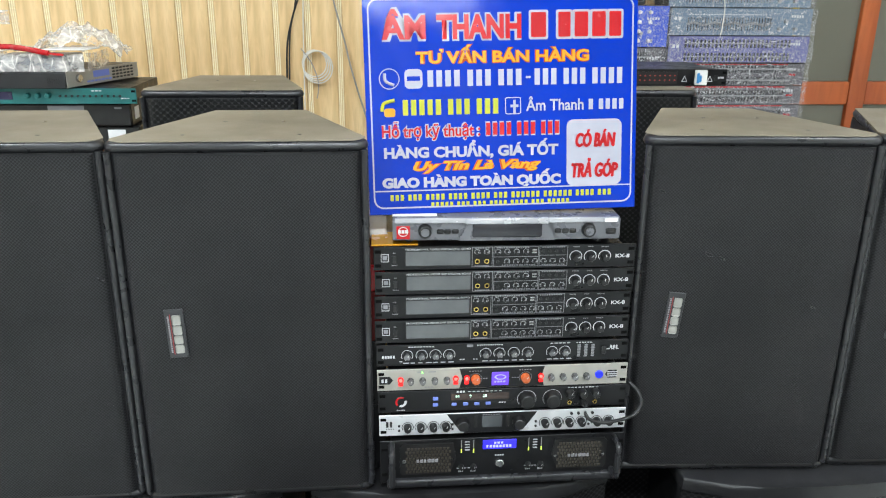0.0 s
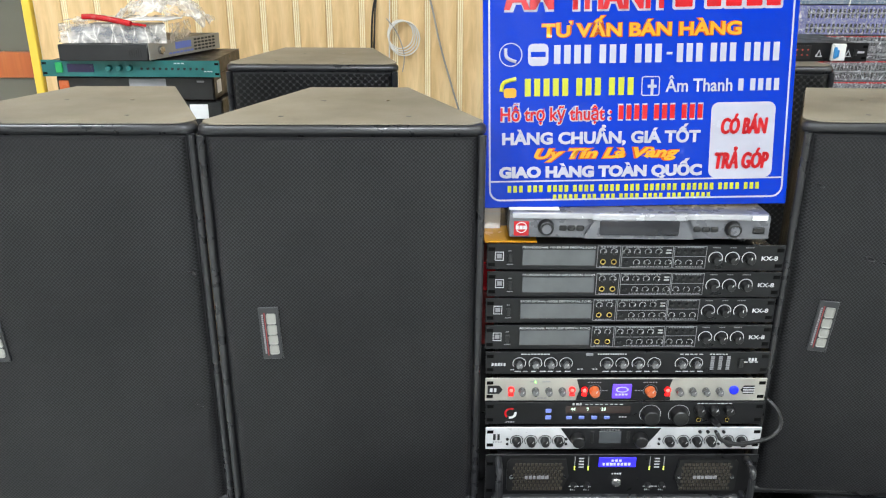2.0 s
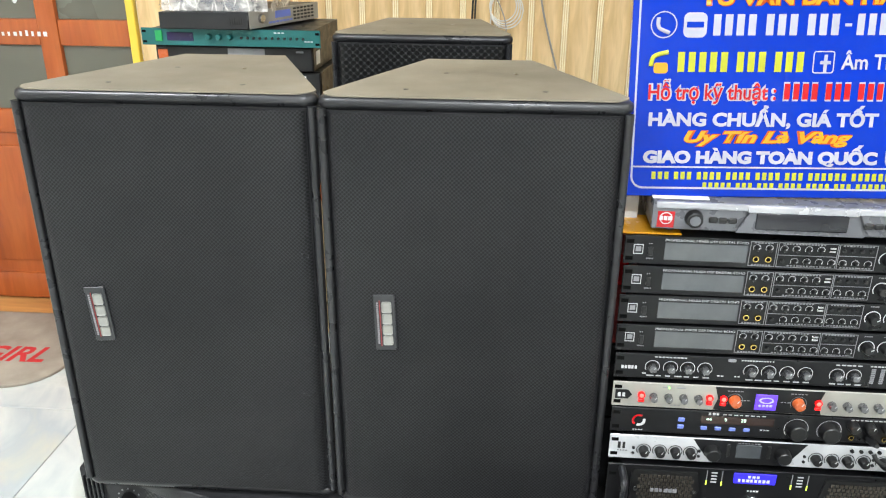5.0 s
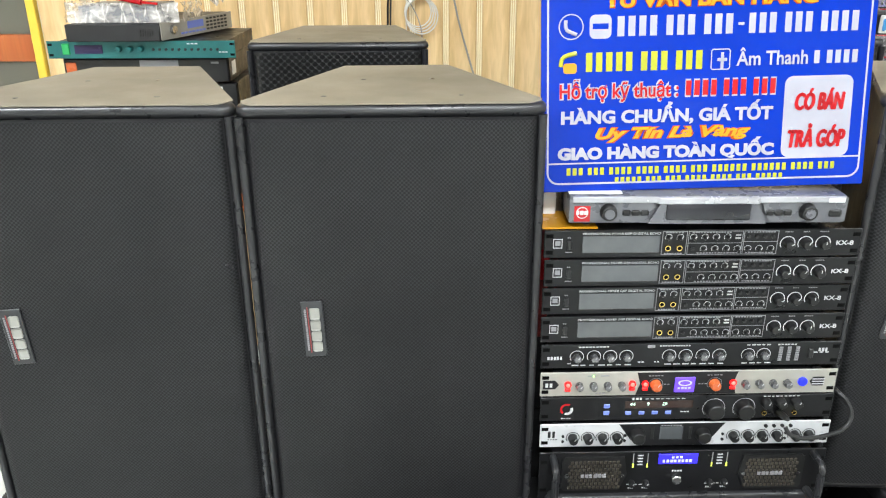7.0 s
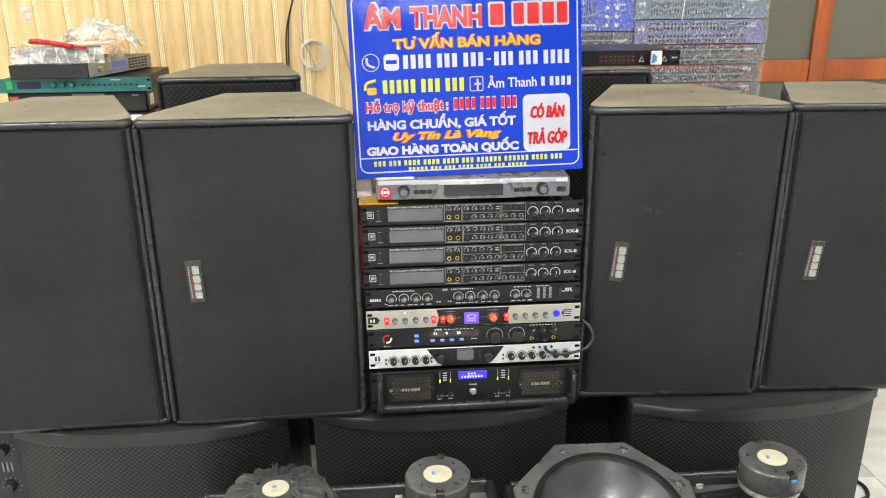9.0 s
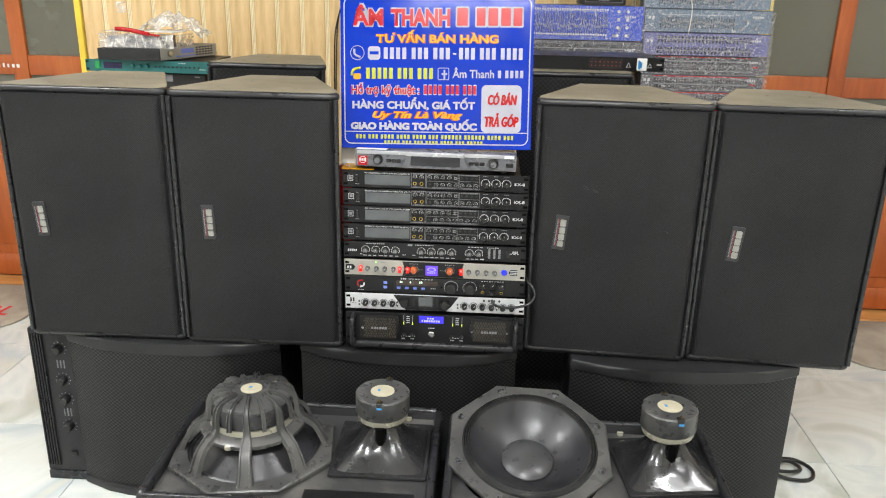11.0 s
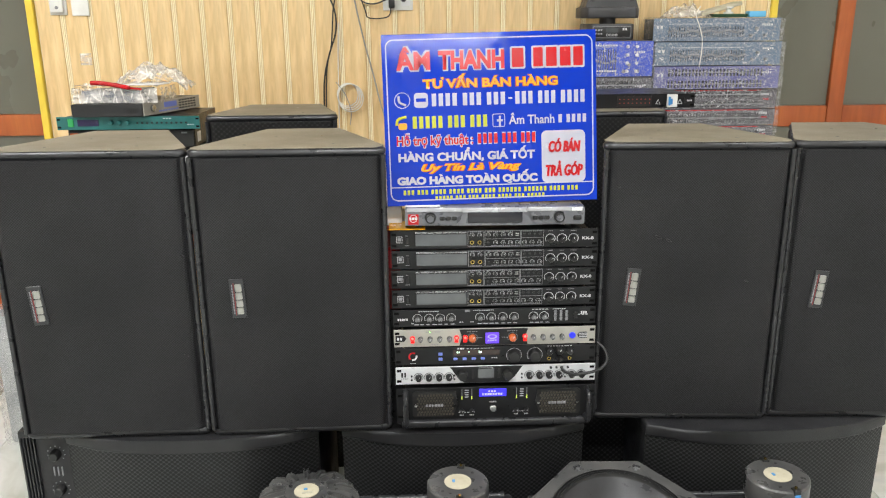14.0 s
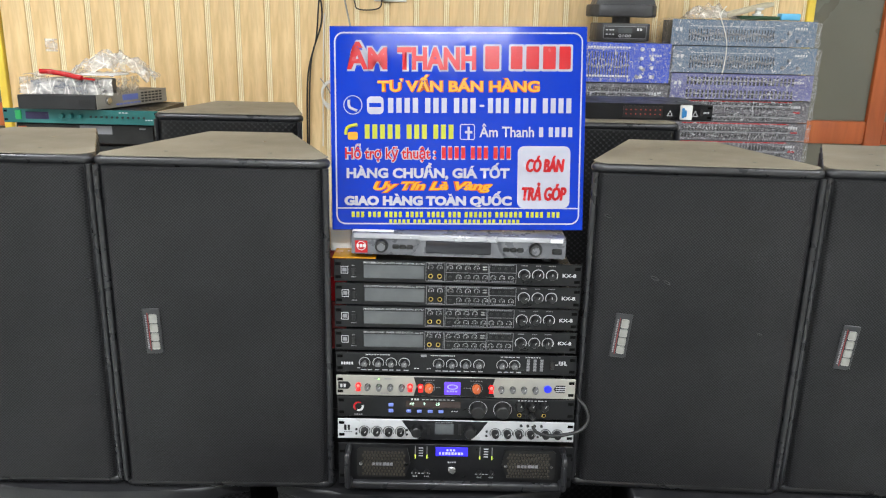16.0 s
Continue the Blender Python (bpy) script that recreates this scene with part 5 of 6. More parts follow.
woofer_down(pose(-0.178, 1.055, 0.362, 0, 0, 8))
woofer_up(pose(0.507, 1.07, 0.405, 15.5, 1.5, 0))
horn_driver(pose(0.142, 1.072, 0.361), 0, "loose black horn with compression driver on the cabinet")
horn_driver(pose(0.838, 1.062, 0.361, 0, -1, 6), 20, "tilted loose black horn with compression driver")


# ---- stacks against the back wall ----
REAR = "black trapezoid speakers behind the front row"
for x in (-0.366, 0.652):
    speaker(pose(x, 2.005, SUB_TOP), 0.4, 0.70, 0.33, 0.24, "black loudspeaker with coarse grille standing behind the rack", REAR, front="coarse_grille")
    s = thing("speaker_plinth", pose(x, 2.01, 0), "plain black cabinet under the rear loudspeaker", "cabinet", "plinth cabinets")
    part("body", box(B(), -0.2, 0.3, 0, 0.33, 0, SUB_TOP, 0.006, 2), "cab", s)
    part("grille", box(B(), -0.18, 0.18, -0.008, 0, 0.03, SUB_TOP - 0.03, 0.003, 2), "coarse_grille", s)
s = thing("rear_cabinet", pose(0.56, 1.52, 0), "black cabinet with hexagonal mesh seen between subwoofers", "cabinet")
part("body", box(B(), -0.16, 0.1, 0, 0.3, 0, 0.47, 0.006, 2), "cab", s)
part("grille", box(B(), -0.15, 0.09, -0.006, 0, 0.02, 0.45, 0.002, 1), "coarse_grille", s)

# left stack: boxes, teal unit, tilted dark unit, bag
def table(x0, x1, y0, y1, h, label):
    t = thing("side_table", Matrix(), label, "table")
    part("tabletop", box(B(), x0, x1, y0, y1, h - 0.03, h, 0.004, 2), "door_wood", t)
    for x in (x0 + 0.03, x1 - 0.03):
        for y in (y0 + 0.03, y1 - 0.03):
            part("leg", box(B(), x - 0.02, x + 0.02, y - 0.02, y + 0.02, 0, h - 0.03, 0.003, 1), "door_wood", t)


table(-1.25, -0.6, 2.3, 2.83, 0.75, "brown wooden table under the stacked units")
table(0.7, 1.5, 2.45, 2.83, 0.75, "brown wooden table under the wrapped equalizers")
STACK = "units stacked by the wall"
def plain_unit(x, y, z, h, w=0.43, depth=0.3, a=0, mat="black_metal", label="black rack unit stacked beside the wall"):
    u = thing("rack_unit", pose(x, y, z, 0, 0, a), label, "rack unit", STACK)
    part("chassis", box(B(), 0, w, 0, depth, 0, h, 0.002, 1), mat, u)
    part("front_bezel", box(B(), 0.002, w - 0.002, -0.006, 0, 0.003, h - 0.003, 0.002, 1), "knob", u)
    return u
plain_unit(-1.1150, 2.3700, 0.75, 0.13)
plain_unit(-1.1050, 2.3700, 0.882, 0.1)
u = plain_unit(-1.1250, 2.3650, 0.984, 0.08, 0.45)
part("sticker", box(B(), 0.36, 0.41, -0.0075, -0.006, 0.03, 0.07), "paper_white", u)
u = plain_unit(-1.1210, 2.3550, 1.066, 0.066, 0.43, 0.3, 0, "black_metal", "black amplifier with orange badge stacked beside the wall")
part("badge", box(B(), 0.008, 0.035, -0.0085, -0.006, 0.02, 0.055, 0.001, 1), "orange_knob", u, "orange square badge")
part("name_bar", box(B(), 0.385, 0.405, -0.0075, -0.006, 0.05, 0.055), "grey_print", u)
part("sticker", box(B(), 0.2, 0.3, -0.0078, -0.006, 0.034, 0.06), "grey_print", u)
part("side_label", box(B(), 0.43, 0.4315, 0.03, 0.07, 0.015, 0.05), "paper_white", u)

u = rack_unit("teal_processor", "teal faced rack processor lying on the stacked units", pose(-1.1450, 2.3300, 1.1340, 0, 0, -1.0), 0.044, "teal", "processor", 0.3)
part("green_switch", box(B(), 0.038, 0.058, -0.003, 0, 0.01, 0.038, 0.002, 1), worn("green plastic", (0.02, 0.3, 0.08), (0.03, 0.38, 0.1), 0.4), u)
part("display", box(B(), 0.07, 0.142, -0.0012, 0, 0.012, 0.034, 0.0005, 1), worn("dark violet window", (0.02, 0.012, 0.06), (0.03, 0.02, 0.08), 0.2, 0, 20, 100, 0), u, "dark violet display")
for x in (0.185, 0.213, 0.241):
    knob(u, x, 0.024, 0.0075, 0.013, "teal", False, False)
for k in range(11):
    shared("button", ("teal button"), lambda: cyl(B(), 0.0035, 0, 0.003, 12), "knob", u, pose(0.272 + k * 0.0165, 0, 0.022) @ FACE)
tagged(part("small_print", bars(bars(B(), 0.36, 0.39, 0.035, 0.003, 3, seed=5), 0.44, 0.465, 0.014, 0.003, 3, seed=6), "white_print", u), kind="stuff")

# dark unit turned to show a keypad front on its right
u = thing("mixing_processor", pose(-1.0770, 2.2950, 1.1800, 0, 0, 0), "dark grey processor with silver keypad front lying askew", "processor")
body = prism(B(), [(0.0, 0.0), (0.235, 0.0), (0.345, 0.31), (0.335, 0.34), (0.03, 0.34)], 0.0, 0.042, 0.002, 1)
part("chassis", body, worn("dark grey steel", (0.012, 0.012, 0.013), (0.025, 0.025, 0.026), 0.45, 0.2), u)
K = Matrix.Translation((0.235, 0.0, 0)) @ pose(0, 0, 0, 0, 0, math.degrees(math.atan2(0.31, 0.11)))
pan = part("keypad_front", box(B(), 0.003, 0.326, -0.003, -0.0005, 0.001, 0.046, 0.001, 1), "panel_beige", u, "silver front with blue display and keys")
pan.matrix_basis = K
part("display", box(B(), 0.115, 0.185, -0.0045, -0.003, 0.02, 0.038), "blue_key", pan)
for i in range(6):
    for j in range(4):
        shared("key", "pad key", lambda: box(B(), 0, 0.011, -0.0045, -0.003, 0, 0.005), "knob", pan, pose(0.2 + i * 0.0175, 0, 0.008 + j * 0.009))
for i in range(7):
    shared("key", "blue pad key", lambda: box(B(), 0, 0.012, -0.0045, -0.003, 0, 0.005), "blue_key", pan, pose(0.085 + i * 0.016, 0, 0.008))
part("dial", cyl(B(), 0.011, 0, 0.008, 20, pose(0.05, -0.003, 0.024) @ FACE, None, 0.001), "steel", pan)
bm = B()
for k in range(6):
    box(bm, 0.185 + k * 0.006, 0.1885 + k * 0.006, -0.0008, 0.0, 0.012, 0.03)
part("side_vent", bm, "knob", u)

def wrap_material(name, tint, alpha, scale):
    m, t, b = material(name, tint, 0.2, 0.0, 0.6)
    c = coords(t)
    n = noise_of(t, c, scale, 5.0, 0.65)
    n2 = noise_of(t, coords(t, (1, 1, 2.5), (0.3, 0.4, 0.6)), scale * 0.6, 3.0)
    mul = t.nodes.new("ShaderNodeMath")
    mul.operation = "MULTIPLY"
    t.links.new(n, mul.inputs[0])
    t.links.new(n2, mul.inputs[1])
    warp = node(t, "ShaderNodeTexNoise", Scale=scale * 0.35, Detail=3.0)
    t.links.new(c, warp.inputs["Vector"])
    bend = t.nodes.new("ShaderNodeVectorMath")
    bend.operation = "MULTIPLY_ADD"
    bend.inputs[1].default_value = (0.55 / scale, 0.55 / scale, 0.55 / scale)
    t.links.new(warp.outputs["Color"], bend.inputs[0])
    t.links.new(coords(t, (1, 1, 0.28), (0.1, 0.55, 0.2)), bend.inputs[2])
    crease = node(t, "ShaderNodeTexVoronoi", Scale=scale)
    crease.feature = "DISTANCE_TO_EDGE"
    t.links.new(bend.outputs[0], crease.inputs["Vector"])
    # pale streaks along the creases: the film's highlights painted in through its opacity
    crease_glints = ramp(t, crease.outputs["Distance"], (0.0, (0.8,) * 3), (0.035, (0.2,) * 3), (0.1, (0.0,) * 3))
    base = ramp(t, mul.outputs[0], (0.15, (alpha * 0.35,) * 3), (0.33, (alpha,) * 3), (0.45, (min(1, alpha * 2.4),) * 3))
    gate = ramp(t, n2, (0.38, (0.03,) * 3), (0.58, (1.0,) * 3))
    some = t.nodes.new("ShaderNodeMath")
    some.operation = "MULTIPLY_ADD"
    t.links.new(crease_glints, some.inputs[0])
    t.links.new(gate, some.inputs[1])
    t.links.new(base, some.inputs[2])
    t.links.new(some.outputs[0], b.inputs["Alpha"])
    bump(t, b, mul.outputs[0], 1.0, 0.006)
    return m


M["wrap"] = wrap_material("crinkled clear wrap", (0.85, 0.85, 0.87), 0.09, 120.0)
M["bag"] = wrap_material("milky plastic bag", (0.8, 0.77, 0.72), 0.5, 34.0)


def crumpled(bm, x0, x1, y0, y1, z0, z1, puff, seed, step=0.012):
    """A loose film over a box: a fine shell with creases."""
    def shell(nu, nv, f):
        g = [[bm.verts.new(f(i / nu, j / nv)) for j in range(nv + 1)] for i in range(nu + 1)]
        for i in range(nu):
            for j in range(nv):
                bm.faces.new((g[i][j], g[i + 1][j], g[i + 1][j + 1], g[i][j + 1]))
    def jolt(p, out):
        q = Vector(p)
        s = noise.noise(q * 38 + Vector((seed, 0, 0))) + 0.6 * noise.noise(q * 90 + Vector((0, seed, 0)))
        return q + Vector(out) * (puff * (0.5 + 0.5 * s))
    nx, nz, ny = max(4, int((x1 - x0) / step)), max(3, int((z1 - z0) / step)), max(4, int((y1 - y0) / step / 1.6))
    shell(nx, nz, lambda u, v: jolt((x0 + u * (x1 - x0), y0, z0 + v * (z1 - z0)), (0, -1, 0)))
    shell(nx, ny, lambda u, v: jolt((x0 + u * (x1 - x0), y0 + v * (y1 - y0), z1), (0, 0, 1)))
    shell(ny, nz, lambda u, v: jolt((x1, y0 + u * (y1 - y0), z0 + v * (z1 - z0)), (1, 0, 0)))
    shell(ny, nz, lambda u, v: jolt((x0, y0 + u * (y1 - y0), z0 + v * (z1 - z0)), (-1, 0, 0)))
    return bm


bag = thing("plastic_bag", pose(-1.0550, 2.3400, 1.2225), "crinkled clear plastic bag round a grey unit", "bag")
part("wrapped_unit", box(B(), 0.0, 0.2, 0.0, 0.16, 0, 0.04, 0.003, 1), worn("blue-grey case", (0.11, 0.12, 0.15), (0.16, 0.17, 0.2), 0.4), bag)
part("film", crumpled(B(), -0.02, 0.26, -0.012, 0.18, 0.001, 0.05, 0.016, 3), "bag", bag)
bm = B()
n = 26
g = []
for i in range(n + 1):
    row = []
    for j in range(n + 1):
        u, v = i / n, j / n
        x, y = 0.09 + 0.25 * u, 0.02 + 0.16 * v
        z = 0.045 + 0.075 * math.sin(math.pi * u) ** 0.7 * math.sin(math.pi * (0.15 + 0.7 * v)) + 0.022 * noise.noise(Vector((x * 30, y * 30, 4))) + 0.012 * noise.noise(Vector((x * 80, y * 80, 9)))
        row.append(bm.verts.new((x, y, z)))
    g.append(row)
for i in range(n):
    for j in range(n):
        bm.faces.new((g[i][j], g[i + 1][j], g[i + 1][j + 1], g[i][j + 1]))
part("bag_mouth", bm, "bag", bag, "puffed crinkled mouth of the bag")
k = thing("red_handled_knife", pose(-1.0100, 2.3200, 1.2890, 0, 6, -4), "red plastic handled cutter lying on the bag", "cutter")
part("handle", tube(B(), [(0, 0, 0.002), (0.03, 0, 0.005), (0.08, 0, 0.003), (0.13, -0.002, -0.001)], 0.0075, 10), "sign_red", k)
part("blade", box(B(), 0.128, 0.17, -0.003, 0.002, -0.004, 0.002), "sign_red", k)
tagged(part("folded_paper", prism(B(), [(-0.915, 2.33), (-0.79, 2.33), (-0.775, 2.41), (-0.895, 2.42)], 1.281, 1.284, 0.0006, 1), "paper_white", None), "folded white paper on the plastic bag", "paper")


# wrapped carton on the floor beside the left table
BOX_X, BOX_Y, BOX_H = -1.43, 2.24, 0.5
WRAPPED = thing("wrapped_carton", pose(BOX_X, BOX_Y, 0), "tall grey carton in scratched clear plastic on the floor", "carton")
part("carton_body", box(B(), 0, 0.15, 0, 0.3, 0, BOX_H, 0.012, 2), worn("grey card", (0.22, 0.23, 0.23), (0.42, 0.42, 0.4), 0.6, 0, 9.0, 120.0, 0.3), WRAPPED)
part("wrap_film", crumpled(B(), -0.008, 0.158, -0.008, 0.3, 0.002, BOX_H + 0.004, 0.01, 21), "wrap", WRAPPED, "scratched clear plastic film")


# right stack: wrapped graphic equalizers
def equalizer(m, h, face, label, sliders=30, body="black_metal", style="slots", wrapped=True):
    u = thing("graphic_equalizer", m, label, "equalizer", "wrapped graphic equalizers")
    part("faceplate", box(B(), 0, W19, 0, 0.004, 0, h, 0.001, 1), face, u)
    part("chassis", box(B(), 0.02, W19 - 0.02, 0.004, 0.19, 0.002, h - 0.002, 0.001, 1), body, u)
    x0, x1 = 0.055, 0.345
    if style == "slots":
        for i in range(sliders):
            x = x0 + (x1 - x0) * (i + 0.5) / sliders
            shared("slot", ("eq slot", h), lambda: box(B(), -0.0016, 0.0016, -0.0008, 0, 0.014, h - 0.03), "knob", u, pose(x, 0, 0))
            lift = h * 0.42 + 0.004 * math.sin(i * 0.9)
            shared("slider_cap", "eq cap", lambda: box(B(), -0.0026, 0.0026, -0.009, -0.0005, -0.004, 0.004, 0.0008, 1), "grey_print", u, pose(x, 0, lift))
    else:
        rows = 2 if h > 0.07 else 1
        for r in range(rows):
            z0 = h * (r + 0.12) / rows
            for i in range(sliders):
                x = 0.05 + 0.37 * (i + 0.5) / sliders
                shared("slot", ("eq row slot", h), lambda: box(B(), -0.0035, 0.0035, -0.0012, 0, 0, h / rows * 0.62), "knob", u, pose(x, 0, z0))
                shared("slider_cap", ("eq row cap", h), lambda: box(B(), -0.004, 0.004, -0.008, -0.0006, -0.002, 0.002, 0.0006, 1), "grey_print", u, pose(x, 0, z0 + h / rows * 0.33))
    bm = bars(B(), 0.012, 0.04, h * 0.55, 0.011, 2, gap=0.3, seed=3)
    bars(bm, 0.41, 0.455, h * 0.66, 0.008, 5, gap=0.25, seed=4)
    bars(bm, 0.06, 0.34, h - 0.022, 0.0025, 30, seed=5)
    tagged(part("small_print", bm, "white_print", u), kind="stuff")
    if style == "slots":
        for x, z in ((0.372, 0.02), (0.392, 0.045), (0.425, 0.02)):
            knob(u, x, z, 0.006, 0.011, "grey_print", False, False)
    if wrapped:
        part("wrap_film", crumpled(B(), -0.006, W19 + 0.008, -0.010, 0.17, 0.001, h - 0.002, 0.008, h * 100 + m.translation.z * 10), "wrap", u, "crinkled clear plastic film")
    return u


M["eq_slate"] = worn("slate blue faceplate", (0.1, 0.15, 0.22), (0.14, 0.19, 0.26), 0.4, 0.2, 12, 300, 0.05)
M["eq_violet"] = worn("violet-blue faceplate", (0.1, 0.1, 0.26), (0.15, 0.15, 0.34), 0.4, 0.2, 12, 300, 0.05)
M["eq_blue"] = worn("strong blue faceplate", (0.03, 0.07, 0.48), (0.05, 0.1, 0.58), 0.4, 0.1, 12, 300, 0.05)
M["eq_grey"] = worn("dark grey faceplate", (0.08, 0.075, 0.085), (0.12, 0.11, 0.125), 0.45, 0.2, 12, 300, 0.05)
EQL = "slate blue graphic equalizer in crinkled clear plastic wrap"
equalizer(pose(0.968, 2.6, 1.404), 0.083, "eq_slate", EQL)
equalizer(pose(0.98, 2.6, 1.3155), 0.086, "eq_slate", EQL)
equalizer(pose(0.982, 2.6, 1.2275), 0.085, "eq_violet", "violet graphic equalizer in crinkled clear plastic wrap", 28, "black_metal", "rows")
for z, h in ((1.152, 0.073), (1.088, 0.062), (1.02, 0.066), (0.93, 0.088), (0.84, 0.088), (0.75, 0.088)):
    u = equalizer(pose(0.988, 2.615, z), h, "eq_grey", "dark grey equalizer with slider rows in clear wrap", 34, "black_metal", "rows")
    part("red_line", box(B(), 0.05, 0.42, -0.0016, 0, h - 0.007, h - 0.003), "sign_red", u)
    part("red_mark", box(B(), 0.43, 0.452, -0.0018, 0, h * 0.42, h * 0.52), "sign_red", u)
# blue unit with sliders beside it, and its stack
for z, h in ((0.75, 0.15), (0.902, 0.14), (1.044, 0.12)):
    plain_unit(0.5, 2.6, z, h, 0.44, 0.2, 0, "black_metal", "black rack unit low in the wall stack")
ob = equalizer(pose(0.492, 2.6, 1.166), 0.108, "eq_grey", "unit in shiny crinkled clear plastic wrap", 40, "black_metal", "rows")
ob = equalizer(pose(0.49, 2.598, 1.2765), 0.13, "eq_blue", "bright blue graphic equalizer in clear plastic wrap", 31, "black_metal", "slots", False)
for i in range(2):
    for j in range(4):
        knob(ob, 0.385 + i * 0.035, 0.02 + j * 0.03, 0.006, 0.011, "white_plastic", False, False)
bm = B()
for i in range(30):
    box(bm, 0.057 + i * 0.0097, 0.062 + i * 0.0097, -0.008, 0, 0.112, 0.118)
    box(bm, 0.057 + i * 0.0097, 0.062 + i * 0.0097, -0.008, 0, 0.018, 0.024)
part("slider_tips", bm, "white_plastic", ob)
part("wrap_film", crumpled(B(), -0.004, W19 + 0.006, -0.010, 0.17, 0.001, 0.128, 0.006, 77), "wrap", ob, "crinkled clear plastic film")

# power sequencer on the rear speaker
u = rack_unit("power_sequencer", "black power sequencer with blue breaker resting on the speaker", pose(0.474, 2.08, 1.2125, 0, 0, 0), 0.0445, "black_metal", "sequencer", 0.24)
part("breaker", box(B(), 0.392, 0.424, -0.012, 0, 0.003, 0.043, 0.002, 1), "white_plastic", u, "white breaker with blue levers")
part("breaker_lever", box(B(), 0.394, 0.401, -0.018, -0.011, 0.009, 0.036, 0.002, 1), "lug_blue", u)
part("breaker_lever", box(B(), 0.401, 0.408, -0.015, -0.011, 0.012, 0.03, 0.002, 1), "lug_blue", u)
part("socket_block", box(B(), 0.235, 0.345, -0.001, 0, 0.006, 0.038), "knob", u)
M["dim_red"] = glowing("dim red indicator", (0.3, 0.03, 0.02), 0.25)
for k in range(8):
    for z in (0.028, 0.016):
        shared("indicator", "seq lamp", lambda: cyl(B(), 0.0018, 0, 0.002, 8), "dim_red", u, pose(0.243 + k * 0.0135, -0.001, z) @ FACE)
for x in (0.365, 0.435):
    face_poly([(x - 0.008, 0.012), (x + 0.008, 0.012), (x, 0.028)], "white_print", u, "warning_mark", -0.0012)
    face_poly([(x - 0.005, 0.0138), (x + 0.005, 0.0138), (x, 0.0245)], "black_metal", u, "warning_mark", -0.0018)
part("switch", box(B(), 0.448, 0.456, -0.003, 0, 0.014, 0.03, 0.001, 1), "knob", u)
tagged(part("small_print", bars(B(), 0.458, 0.474, 0.02, 0.005, 4, seed=9, gap=0.2), "white_print", u), kind="stuff")

# moving head stage light
u = thing("moving_head_light", pose(0.815, 2.66, 1.4095), "dark grey moving head stage light on the equalizers", "stage light")
M["dark_plastic"] = worn("dark grey moulded plastic", (0.035, 0.035, 0.037), (0.055, 0.055, 0.057), 0.45, 0, 10, 250, 0.15)
part("base", prism(B(), [(-0.09, -0.02), (-0.075, -0.045), (0.075, -0.045), (0.09, -0.02), (0.09, 0.11), (-0.09, 0.11)], 0, 0.06, 0.006, 2), "dark_plastic", u)
part("control_plate", box(B(), -0.072, 0.072, -0.048, -0.044, 0.01, 0.05, 0.004, 2), "knob", u, "black control plate with display")
part("plate_line", outline(B(), -0.072, 0.072, 0.01, 0.05, 0.0015, -0.0005), "grey_print", u).location = (0, -0.0482, 0)
part("display", box(B(), -0.024, 0.024, -0.0495, -0.048, 0.028, 0.044), "lcd", u)
bm = B()
for k in range(4):
    lathe(bm, [(0.0045, 0), (0.0045, 0.001), (0.003, 0.001)], 12, pose(-0.0165 + k * 0.011, -0.048, 0.019) @ FACE)
bars(bm, -0.064, -0.032, 0.036, 0.003, 3, -0.0492, seed=8)
bars(bm, -0.064, -0.032, 0.022, 0.003, 3, -0.0492, seed=9)
bars(bm, 0.04, 0.06, 0.036, 0.008, 2, -0.0492, seed=10)
part("keys", bm, "white_print", u)
part("neck", cyl(B(), 0.03, 0.058, 0.082, 20, pose(0, 0.03, 0)), "dark_plastic", u)
part("yoke", prism(B(), [(-0.112, 0.0), (-0.09, -0.04), (0.09, -0.04), (0.112, 0.0), (0.112, 0.09), (-0.112, 0.09)], 0.08, 0.12, 0.006, 2), "dark_plastic", u)
bm = B()
lo = [bm.verts.new(p) for p in ((-0.1, -0.03, 0.119), (0.1, -0.03, 0.119), (0.1, 0.08, 0.119), (-0.1, 0.08, 0.119))]
hi = [bm.verts.new(p) for p in ((-0.058, -0.02, 0.24), (0.058, -0.02, 0.24), (0.058, 0.07, 0.24), (-0.058, 0.07, 0.24))]
bm.faces.new(lo[::-1]), bm.faces.new(hi)
for i in range(4):
    bm.faces.new((lo[i], lo[(i + 1) % 4], hi[(i + 1) % 4], hi[i]))
part("head", bm, "dark_plastic", u)
for sx in (-1, 1):
    for k in range(4):
        part("vent", box(B(), sx * 0.074 - 0.008, sx * 0.074 + 0.008, -0.0292, -0.024, 0.14 + k * 0.009, 0.144 + k * 0.009), "knob", u)

# odds and ends on the equalizers
h0 = 1.49
s = thing("cardboard_scrap", pose(1.16, 2.63, h0 + 0.004, 0, -14, 10), "ribbed beige cardboard strip leaning on the wrapped equalizers", "cardboard")
for k in range(8):
    part("rib", box(B(), 0.0, 0.17, 0.008 * k, 0.008 * k + 0.006, 0.0, 0.014, 0.002, 1), "cream_label", s)
tagged(part("circuit_board", box(B(), 1.2, 1.33, 2.62, 2.7, h0, h0 + 0.012, 0.002, 1), worn("dark green circuit board", (0.01, 0.05, 0.02), (0.02, 0.08, 0.03), 0.4), None), "dark green circuit board on the wrapped equalizers", "circuit board")
tagged(part("blue_clip", box(B(), 1.335, 1.40, 2.62, 2.66, h0, h0 + 0.022, 0.003, 2), worn("light blue plastic", (0.1, 0.42, 0.7), (0.14, 0.5, 0.78), 0.35), None), "small light blue plastic piece on the stack", "plastic piece")
